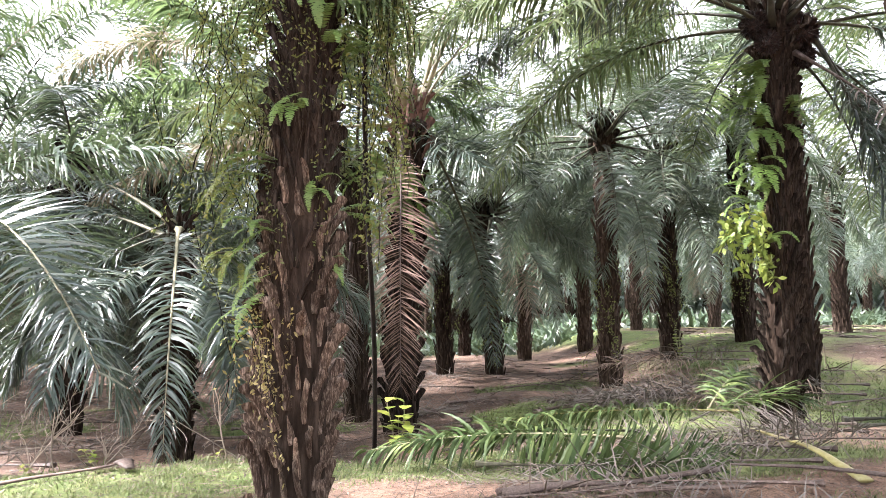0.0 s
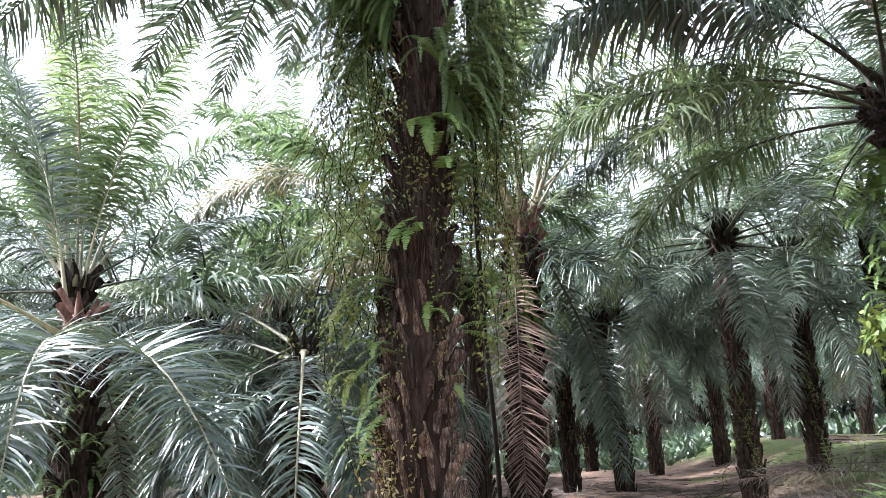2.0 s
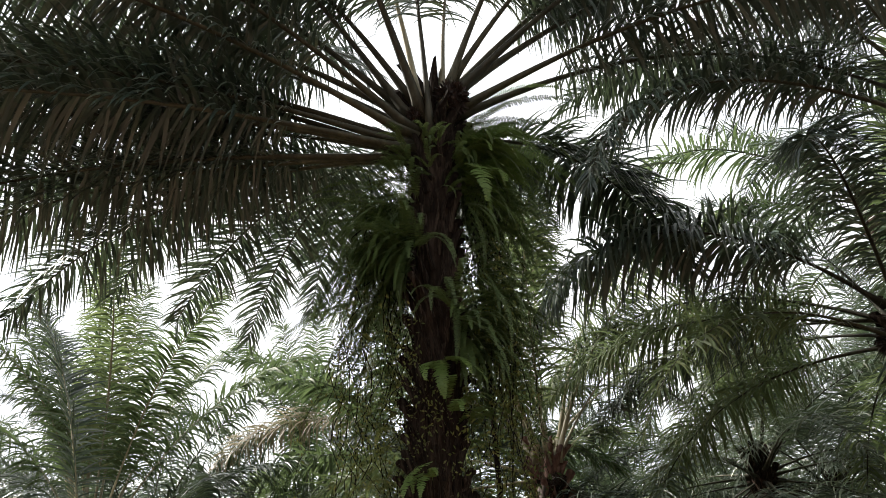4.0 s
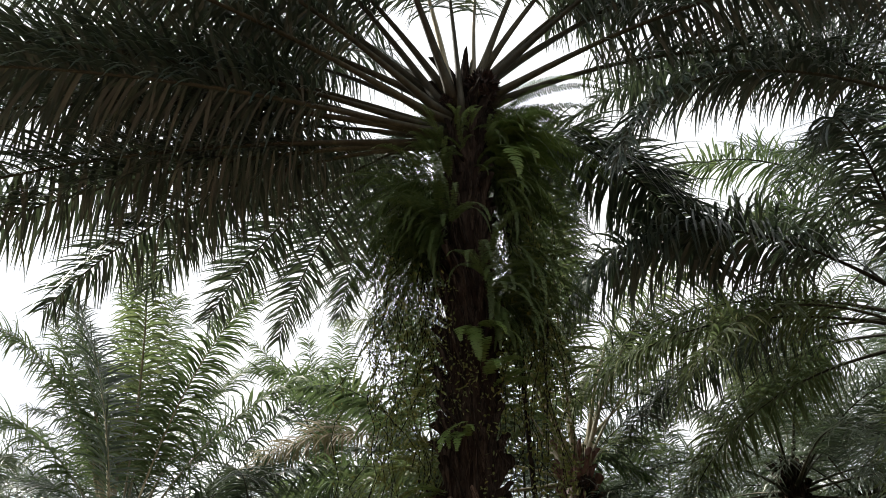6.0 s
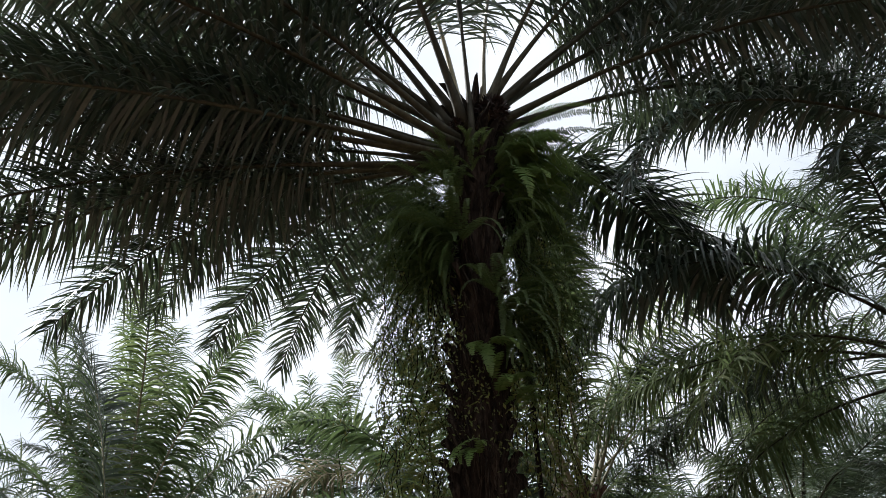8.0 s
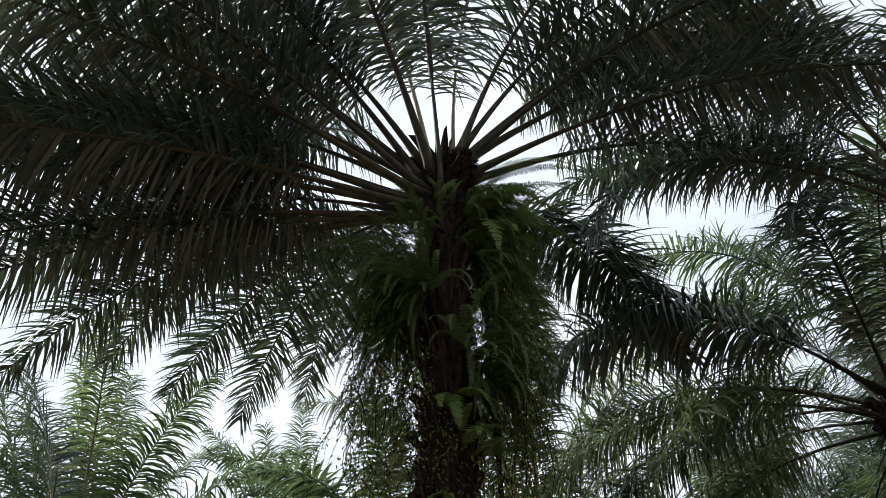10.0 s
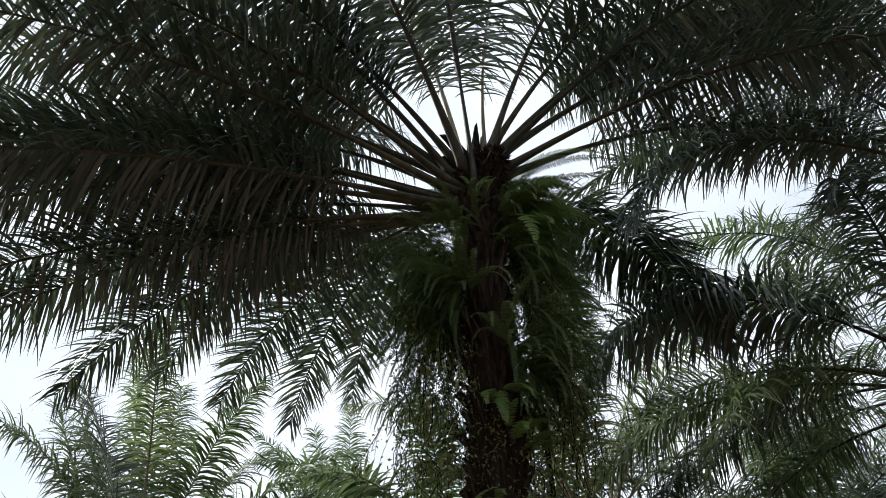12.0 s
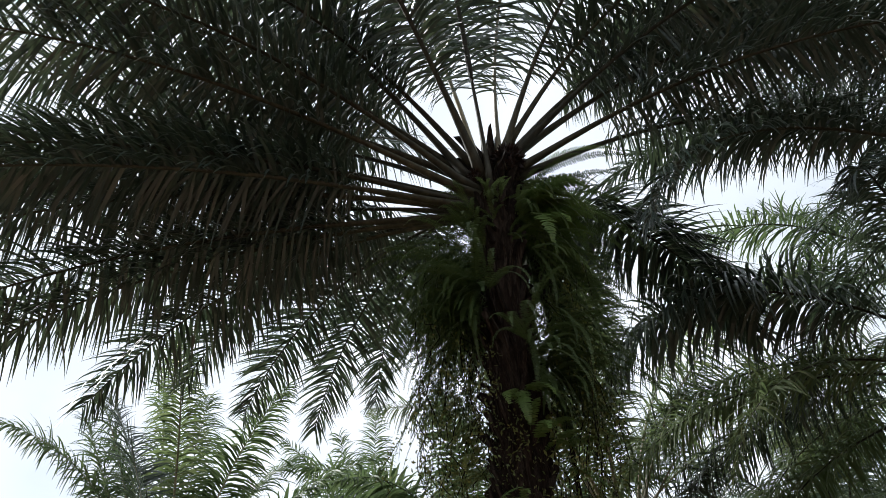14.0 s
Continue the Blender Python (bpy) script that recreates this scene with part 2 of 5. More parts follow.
def strips(base, direction, wide, length, width, droop, segs=4, shape=(0.55, 1.0, 0.85, 0.55, 0.08)):
    """Blades: ribbons that leave base, bend down by droop and narrow to a tip."""
    n = len(base)
    prof = np.interp(np.linspace(0, 1, segs + 1), np.linspace(0, 1, len(shape)), shape)
    p, d = base.copy(), unit(direction)
    rows = []
    down = np.array([0, 0, -1.0])
    for k in range(segs + 1):
        w = unit(wide - (wide * d).sum(1, keepdims=True) * d) * (width * prof[k] / 2)[:, None]
        rows += [p - w, p + w]
        p = p + d * (length / segs)[:, None]
        d = unit(d + down * (droop / segs)[:, None])
    v = np.stack(rows, 1).reshape(-1, 3)
    s = 2 * (segs + 1)
    q = np.array([[2 * k, 2 * k + 1, 2 * k + 3, 2 * k + 2] for k in range(segs)])
    f = (np.arange(n)[:, None, None] * s + q[None]).reshape(-1, 4)
    return v, f


def tube(path, radii, sides=6, flat=1.0):
    """A tube along a path; flat squeezes it across its own up direction."""
    path, radii = np.asarray(path, float), np.asarray(radii, float)
    path = np.concatenate([path[:1], path, path[-1:]])
    radii = np.concatenate([[1e-4], radii, [1e-4]])
    t = unit(np.gradient(path, axis=0))
    t[0], t[-1] = t[1], t[-2]
    ref = np.where(np.abs(t[:, 2:3]) > 0.9, np.array([[0, 1.0, 0]]), np.array([[0, 0, 1.0]]))
    u = unit(np.cross(t, ref))
    w = np.cross(u, t)
    a = np.linspace(0, 2 * np.pi, sides, endpoint=False)
    ring = path[:, None] + radii[:, None, None] * (np.cos(a)[None, :, None] * u[:, None] + flat * np.sin(a)[None, :, None] * w[:, None])
    v = ring.reshape(-1, 3)
    f = [[i * sides + j, i * sides + (j + 1) % sides, (i + 1) * sides + (j + 1) % sides, (i + 1) * sides + j]
         for i in range(len(path) - 1) for j in range(sides)]
    return v, np.array(f)


def joined(pieces):
    vs, fs, idx, o = [], [], [], 0
    for i, (v, f) in enumerate(pieces):
        vs.append(v)
        fs.append(f + o)
        idx.append(np.full(len(f), i))
        o += len(v)
    return np.concatenate(vs), np.concatenate(fs), np.concatenate(idx)


def child(name, data, parent, label="", m=None):
    ob = new(name, data)
    ob.parent = parent
    if m is not None:
        ob.matrix_basis = m
    return tagged(ob, label) if label else ob


def thing(name, label, category, loc=(0, 0, 0), group="", kind=""):
    ob = new(name)
    ob.location = loc
    ob.empty_display_size = 0.1
    return tagged(ob, label, category, group, kind)


# ======== palm fronds ========
STEPS = 25


def rachis_path(e0, bend, length, sweep=0.0):
    """The frond's midrib from its foot, in the plane of +x, bending down along its length."""
    s = np.linspace(0, 1, STEPS)
    th, a = np.radians(e0 - bend * s ** 1.5), np.radians(sweep * s ** 2)
    d = np.stack([np.cos(th) * np.cos(a), np.cos(th) * np.sin(a), np.sin(th)], 1)
    p = np.concatenate([np.zeros((1, 3)), np.cumsum((d[1:] + d[:-1]) / 2, 0) / (STEPS - 1)]) * length
    return p, d


def frond_geometry(rng, e0, bend, length, sweep=0.0, pairs=80, segs=4, droop=1.5, leaf=1.0, blade=0.05, start=0.2, lie=0.0, sparse=0.0, mess=0.0):
    """Leaflets in irregular planes along the midrib; lie=1 presses them flat as on a fallen frond."""
    p, d = rachis_path(e0, bend, length, sweep)
    s = np.repeat(np.linspace(start, 0.995, pairs) ** 0.97, 2)
    s = np.clip(s + rng.normal(0, 0.003, len(s)), start, 1)
    side = np.tile([1.0, -1.0], pairs)
    if sparse:
        ok = rng.random(len(s)) > sparse
        s, side = s[ok], side[ok]
    grid = np.linspace(0, 1, STEPS)
    base = np.stack([np.interp(s, grid, p[:, k]) for k in range(3)], 1)
    t = unit(np.stack([np.interp(s, grid, d[:, k]) for k in range(3)], 1))
    lat = unit(np.cross(np.array([0, 0, 1.0]) + 0 * t, t))
    up = np.cross(t, lat)
    n = len(s)
    u = (s - start) / (1 - start)
    out = np.radians(np.interp(u, [0, 0.3, 0.8, 1], [74, 66, 55, 36]) + rng.normal(0, 7.5, n))
    lift = np.radians(rng.choice([32, 8, -16], n) + rng.normal(0, 9, n)) * (1 - lie)
    dirn = np.cos(out)[:, None] * t + np.sin(out)[:, None] * (side[:, None] * np.cos(lift)[:, None] * lat + np.sin(lift)[:, None] * up)
    ln = leaf * np.interp(u, [0, 0.12, 0.4, 0.75, 1], [0.35, 0.8, 1.0, 0.82, 0.42]) * rng.uniform(0.82, 1.1, n)
    wd = blade * np.interp(u, [0, 0.15, 0.6, 1], [0.55, 1, 1, 0.6]) * rng.uniform(0.8, 1.15, n)
    wide = t + rng.normal(0, 0.45, (n, 1)) * up
    dr = droop * rng.uniform(0.45, 1.5, n) * (1 - lie)
    dirn = dirn + rng.normal(0, mess, dirn.shape) if mess else dirn
    leaves = strips(base, dirn, wide, ln, wd, dr, segs)
    r = length / 5.6 * np.interp(grid, [0, 0.05, 0.2, 0.6, 1], [0.10, 0.052, 0.032, 0.018, 0.005])
    skip, sides = (4, 4) if segs < 3 else (2, 5) if segs == 3 else (1, 6)
    stem = tube(p[::skip], r[::skip], sides, 0.6)
    return leaves, stem


def add_frond(palm, rng, foot, az, e0, bend, length, sweep=0, mat=M_LEAF, stem_mat=M_RACHIS, label="", one=False, **kw):
    """One frond as a part of a palm, its midrib under it. foot is in the palm's own space."""
    leaves, stem = frond_geometry(rng, e0, bend, length, sweep, **kw)
    a = math.radians(az)
    m = Matrix.Translation((foot[0] + 0.16 * math.cos(a), foot[1] + 0.16 * math.sin(a), foot[2])) @ Matrix.Rotation(a, 4, "Z")
    if one:
        v, f, idx = joined([leaves, stem])
        return child("frond", mesh_np("frond", v, f, [mat, stem_mat], idx), palm, label, m)
    fr = child("frond", mesh_np("frond", *leaves, [mat]), palm, label, m)
    child("rachis", mesh_np("rachis", *stem, [stem_mat], smooth=True), fr)
    return fr


# ======== trunks ========


def leaf_base_mesh(rng, w=0.15, h=0.42, thick=0.075, cols=5, rows=5):
    """The stub of a cut frond: a curved, tapering plank that leans out; x is outward, z up."""
    front, back = [], []
    cut = rng.uniform(-0.08, 0.08)
    for i in range(rows):
        k = i / (rows - 1)
        ww = w * np.interp(k, [0, 0.25, 0.7, 1], [1.0, 0.9, 0.55, 0.22]) * rng.uniform(0.92, 1.08)
        for j in range(cols):
            c = j / (cols - 1) * 2 - 1
            z = h * k + (cut * c if i == rows - 1 else 0) + rng.normal(0, 0.006)
            x = 0.025 + 0.075 * k + 0.085 * k * k - 0.05 * c * c + rng.normal(0, 0.004)
            front.append((x, c * ww / 2, z))
            back.append((x - thick * (1 - 0.4 * k) - 0.01, c * ww / 2 * 0.9, z))
    v = np.array(front + back)
    f, nb = [], rows * cols
    for i in range(rows - 1):
        for j in range(cols - 1):
            a = i * cols + j
            f.append([a, a + 1, a + cols + 1, a + cols])
            if cols > 3:
                f.append([nb + a, nb + a + cols, nb + a + cols + 1, nb + a + 1])
        a, b = i * cols, (i + 1) * cols
        f.append([a, b, nb + b, nb + a])
        a, b = a + cols - 1, b + cols - 1
        f.append([a, nb + a, nb + b, b])
    top = (rows - 1) * cols
    for j in range(cols - 1):
        f.append([top + j, top + j + 1, nb + top + j + 1, nb + top + j])
    return v, np.array(f)


BASE_RNG = np.random.default_rng(11)
BASE_GEO = [leaf_base_mesh(BASE_RNG, w, h) for w, h in ((0.15, 0.32), (0.13, 0.38), (0.17, 0.28), (0.14, 0.42), (0.11, 0.30), (0.16, 0.35), (0.12, 0.24), (0.15, 0.36))]
BASE_LITE = [leaf_base_mesh(BASE_RNG, w, h, cols=3, rows=3) for w, h in ((0.15, 0.32), (0.13, 0.38), (0.17, 0.28), (0.14, 0.42), (0.11, 0.30), (0.16, 0.35), (0.12, 0.24), (0.15, 0.36))]
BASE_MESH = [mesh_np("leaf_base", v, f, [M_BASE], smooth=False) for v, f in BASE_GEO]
BASE_MESH_SHADED = [mesh_np("leaf_base", v, f, [M_BASE_SHADED], smooth=False) for v, f in BASE_GEO]


def trunk_radius(z, r, h):
    foot = 1.32 if h > 7.2 else 1.15
    wide = 0.14 if h > 7.2 else 0.0
    return r * np.interp(z / h, [0, 0.05, 0.14, 0.3, 0.5, 0.9, 1.0], [foot, 0.5 * foot + 0.55 + wide / 2, 1.03 + wide, 0.95 + wide, 0.95, 0.95, 1.05])


def make_trunk(palm, rng, top, r, pieces=0, rough=True, mat=M_TRUNK, boots=1.0, boot_mat=M_BASE_SHADED, lite=False, pale=True):
    """A trunk from the palm's foot to top (in its own space), clad in spirals of old frond stubs."""
    h = top[2]
    zs = np.linspace(-0.25, h, 12 if lite else 34)
    shapes = BASE_LITE if lite else BASE_GEO
    lean = np.stack([top[0] * zs / h, top[1] * zs / h], 1)
    sides = 10 if lite else 18
    a = np.linspace(0, 2 * np.pi, sides, endpoint=False)
    rad = trunk_radius(np.maximum(zs, 0), r, h)[:, None] * 0.82 * (1 + rng.normal(0, 0.04, (len(zs), sides)))
    v = np.stack([lean[:, 0:1] + rad * np.cos(a), lean[:, 1:2] + rad * np.sin(a), np.repeat(zs[:, None], sides, 1)], -1).reshape(-1, 3)
    f = np.array([[i * sides + j, i * sides + (j + 1) % sides, (i + 1) * sides + (j + 1) % sides, (i + 1) * sides + j]
                  for i in range(len(zs) - 1) for j in range(sides)])
    geo, singles = [(v, f)], []
    step = 0.15 * r / 0.29
    gap = step * (0.152 if pieces > 200 else 0.175)
    count = int(h / gap) if rough else 0
    for k in range(count):
        z = k * gap - 0.1
        if z > h - 0.25:
            break
        ang = k * 2.3999632
        rr = float(trunk_radius(max(z, 0), r, h)) * 0.82
        kind = int(rng.integers(len(BASE_GEO)))
        sc = rng.uniform(0.75, 1.15) * r / 0.29
        slim = float(np.interp(z, [1.6, 2.8], [1.0, 0.85]))
        m = (Matrix.Translation((top[0] * z / h + rr * math.cos(ang), top[1] * z / h + rr * math.sin(ang), z))
             @ Matrix.Rotation(ang, 4, "Z") @ Matrix.Rotation(radians(float(rng.normal(-1 - 6 * max(0, 0.5 - z), 2.2 if z < 0.4 else 6))), 4, "Y")
             @ Matrix.Rotation(radians(float(rng.normal(4, 9))), 4, "X") @ Matrix.Diagonal((sc * slim * (0.45 if lite else 1.0) * (0.65 if z < 0.35 else 1.0), sc * rng.uniform(0.4, 0.75) * (0.4 + 0.6 * slim), sc * rng.uniform(0.8, 1.15), 1)))
        if len(singles) < pieces:
            # Low stubs get pale bark, higher ones the bark with shade in its colour.
            singles.append((BASE_MESH[kind] if pale and z < 1.5 + 1.6 * rng.random() else BASE_MESH_SHADED[kind], m))
        else:
            bv, bf = shapes[kind]
            mm = np.array(m)
            geo.append((bv @ mm[:3, :3].T + mm[:3, 3], bf))
    plain = len(geo)
    if boots:
        for k in range(26):
            z, ang = h - 0.55 + 0.035 * k, k * 2.3999632
            sc = rng.uniform(1.0, 1.35) * r / 0.29 * boots
            m = (Matrix.Translation((top[0] + r * 0.6 * math.cos(ang), top[1] + r * 0.6 * math.sin(ang), z)) @ Matrix.Rotation(ang, 4, "Z")
                 @ Matrix.Rotation(radians(float(rng.normal(4, 6))), 4, "Y") @ Matrix.Diagonal((sc, sc * 0.9, sc, 1)))
            bv, bf = shapes[k % len(shapes)]
            mm = np.array(m)
            geo.append((bv @ mm[:3, :3].T + mm[:3, 3], bf))
    v, f, idx = joined(geo)
    tr = child("trunk", mesh_np("trunk", v, f, [mat, M_BASE_MID if lite else M_BASE_SHADED, boot_mat], (idx > 0).astype(int) + (idx >= plain)), palm)
    for piece, m in singles:
        child("leaf_base", piece, tr, "", m)
    return tr


def palm_fruit(palm, rng, loc, r):
    n = 260
    g = np.arange(n) + 0.5
    ph, th = np.arccos(1 - 2 * g / n), np.pi * (1 + 5 ** 0.5) * g
    d = np.stack([np.cos(th) * np.sin(ph), np.sin(th) * np.sin(ph), np.cos(ph)], 1)
    spikes = strips(d * r * 0.75, d + rng.normal(0, 0.15, d.shape), np.cross(d, rng.normal(0, 1, d.shape)), np.full(n, r * 0.45), np.full(n, r * 0.22), np.zeros(n), 2, (1, 0.8, 0.1))
    a = np.linspace(0.05, np.pi - 0.05, 8)
    core = tube(np.stack([0 * a, 0 * a, -np.cos(a) * r * 0.85], 1), np.sin(a) * r * 0.85, 10)
    v, f, _ = joined([core, spikes])
    return child("palm_fruit", mesh_np("palm_fruit", v, f, [M_FRUIT]), palm, "dark spiny fruit cluster", Matrix.Translation(loc))


# ======== ground ========


def sm(x):
    x = np.clip(x, 0, 1)
    return x * x * (3 - 2 * x)


def ground_z(x, y):
    x, y = np.asarray(x, float), np.asarray(y, float)
    hill = 1.0 * sm((x - 5.6 - 0.12 * np.maximum(y - 16, 0)) / 5.5) * sm((y - 10.5) / 7)
    dip = -0.32 * sm((y - 8.8) / 1.6) * sm((4.5 - x) / 3) * (1 - sm((y - 18) / 10))
    rough = 0.05 * np.sin(x * 1.3 + 0.6 * np.sin(y * 0.9)) * np.sin(y * 1.1 + 0.5) + 0.012 * np.sin(x * 4.1 + y * 2.3) * np.sin(y * 3.7 - x)
    return hill + dip + rough * sm((np.hypot(x, y) - 1) / 3)


def cover(x, y):
    """How much grass grows at a place, 0 to 1."""
    x, y = np.asarray(x, float), np.asarray(y, float)
    w = 0.5 * np.sin(x * 0.9 + 1.0) * 0.5 + 0.3 * np.sin(x * 2.3 + y)
    band = sm((y - 6.9 - 0.5 * w + 0.25 * np.minimum(x, 0) * 0.3) / 0.9) * sm((9.4 - y + 0.3 * w) / 0.7) * sm((7.5 - x) / 2)
    left = 0.8 * sm((-1.2 - x) / 1.2) * sm((y - 4.6 - 0.4 * w) / 1.5) * sm((9.3 - y) / 0.6)
    front = 0.45 * sm((0.9 - np.hypot((x - 2.1) * 0.8, y - 6.1)) / 0.5)
    tufts = 0.5 * sm((np.sin(x * 2.2 + 0.7 * y) * np.sin(y * 2.7 - 0.6 * x + 0.5) - 0.35) / 0.3) * sm((7.2 - y) / 0.8) * sm((5.5 - x) / 1.0)
    mid = sm((x - 2.2) / 1.2) * sm((y - 9.3) / 0.8) * sm((14.5 - y + 0.8 * w) / 1.5)
    hill = sm((x - 5.8) / 2) * sm((y - 11.5) / 3) * (0.75 + 0.4 * np.sin(x * 1.1 + 0.7 * y) * np.sin(y * 0.8 - 0.3 * x))
    patch = 1.0 * sm((np.sin(x * 0.8 + 0.6 * y) * np.sin(y * 0.9 - 0.5 * x + 1) + 0.25 * w - 0.1) / 0.4) * sm((y - 9.6) / 1.0) * sm((21 - y) / 4)
    far = np.maximum(0.45 * sm((np.sin(x * 0.42 + 1.7) * np.sin(y * 0.31 + 0.4) + 0.1) / 0.4) * sm((y - 15) / 4), 0.95 * sm((y - 26) / 8))
    return np.clip(np.maximum.reduce([band, left, front, tufts, mid, hill, patch, far]), 0, 1)


def make_ground():
    xs = np.concatenate([-np.geomspace(1500, 16, 22), np.arange(-15, 18.01, 0.16), np.geomspace(19, 1500, 22)])
    ys = np.concatenate([-np.geomspace(1500, 6, 16), np.arange(-5, 24.01, 0.16), np.geomspace(25, 1500, 24)])
    gx, gy = np.meshgrid(xs, ys)
    gz = ground_z(gx, gy)
    v = np.stack([gx, gy, gz], -1).reshape(-1, 3)
    nx, ny = len(xs), len(ys)
    i, j = np.meshgrid(np.arange(nx - 1), np.arange(ny - 1))
    a = (j * nx + i).ravel()
    me = mesh_np("ground", v, np.stack([a, a + 1, a + nx + 1, a + nx], 1), [M_GROUND], smooth=True)
    at = me.attributes.new("cover", "FLOAT", "POINT")
    at.data.foreach_set("value", cover(gx, gy).astype(np.float32).ravel())
    # Mask of the bare, painted-bright soil; it fades out beyond y of about 7.
    at = me.attributes.new("bare", "FLOAT", "POINT")
    at.data.foreach_set("value", (sm((7.6 - gy + 0.4 * np.sin(gx * 1.7)) / 1.6) * (0.7 + 0.3 * np.sin(gx * 1.9 + 1) * np.sin(gy * 2.3))).astype(np.float32).ravel())
    return tagged(new("ground", me), "red-brown plantation soil with patches of short grass", "ground", kind="structure")


make_ground()


def gz(x, y):
    return float(ground_z(x, y))


# ======== the palms ========
GROUP = "oil palms of the plantation"


def palm_at(x, y, label):
    return thing("oil_palm", label, "palm tree", (x, y, gz(x, y)), GROUP)


# the tall palm in the middle, its fronds one by one
rngA = np.random.default_rng(5)
MX, MY = -0.27, 6.5
main = palm_at(MX, MY, "tall oil palm with rough stub-clad trunk hung with ferns")
MZ = main.location.z
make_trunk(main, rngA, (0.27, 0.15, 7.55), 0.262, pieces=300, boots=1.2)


def main_frond(az, e0, bend, length, dz, sweep, **kw):
    foot = (0.27 + 0.06 * math.cos(radians(az)), 0.15 + 0.06 * math.sin(radians(az)), 7.5 - MZ + dz)
    add_frond(main, rngA, foot, az, e0, bend, length, sweep, **{**dict(pairs=215 if e0 < 58 else 150, segs=5, blade=0.044, leaf=1.02, droop=1.35), **kw})


main_frond(219, 47, 82, 5.9, 0.15, -2)
main_frond(215, 31, 61, 6.6, -0.25, 1)
main_frond(194, 29, 42, 7.2, 0.03, 3)
main_frond(183, 28, 48, 7.2, -0.50, 2)
main_frond(168, 27, 41, 5.9, -0.41, -5)
main_frond(173, 10, 43, 7.0, -0.47, 10)
main_frond(153, 27, 71, 5.7, -0.40, -6, droop=0.65, leaf=0.85, pairs=180)
main_frond(140, 20, 58, 5.7, -0.17, -3, droop=0.65, leaf=0.85, pairs=180)
main_frond(128, 23, 73, 5.7, 0.03, -3, droop=0.65, leaf=0.85, pairs=180)
main_frond(118, 35, 89, 5.7, 0.11, -5, droop=0.65, leaf=0.85, pairs=180)
main_frond(214, 51, 50, 6.8, -0.15, 2)
main_frond(245, 51, 62, 6.4, -0.11, 2)
main_frond(265, 71, 68, 6.7, -0.35, 1)
main_frond(235, 79, 67, 6.5, 0.05, 1, stem_mat=M_RACHIS_PALE)
main_frond(304, 86, 75, 6.5, 0.05, 0, stem_mat=M_RACHIS_PALE)
main_frond(337, 52, 82, 6.2, 0.45, 1)
main_frond(3, 41, 58, 8.0, 0.40, -2)
main_frond(359, 51, 71, 7.0, 0.40, 1)
main_frond(12, 32, 66, 7.6, 0.08, 2)
main_frond(352, 26, 58, 7.2, 0.1, 0)
main_frond(45, 30, 72, 5.9, -0.16, 3, leaf=1.25, droop=2.2, pairs=300, blade=0.058)
main_frond(345, 40, 60, 7.4, 0.3, 0)
main_frond(8, 55, 70, 7.2, 0.4, 0)
main_frond(70, 36, 75, 5.9, 0.08, 10)
main_frond(203, 40, 52, 7.0, 0.0, 0)
main_frond(200, 6, 34, 7.0, -0.45, 4)
main_frond(192, 21, 46, 7.3, -0.35, 0)
main_frond(186, 15, 44, 7.4, -0.4, 3)
main_frond(198, 14, 40, 6.8, -0.4, 4)
main_frond(180, 8, 36, 7.6, -0.5, 4)
main_frond(208, 22, 42, 7.0, -0.3, 0)
main_frond(178, 40, 66, 6.8, -0.1, 0)
main_frond(162, 16, 58, 6.2, -0.45, 0)
main_frond(322, 62, 74, 6.2, 0.3, 0)
main_frond(150, 62, 70, 5.6, 0.25, 0)
palm_fruit(main, rngA, (0.50, 0.0, 7.72 - MZ), 0.2)
palm_fruit(main, rngA, (0.10, -0.05, 7.45 - MZ), 0.12)
palm_fruit(main, rngA, (0.45, 0.32, 7.6 - MZ), 0.2)


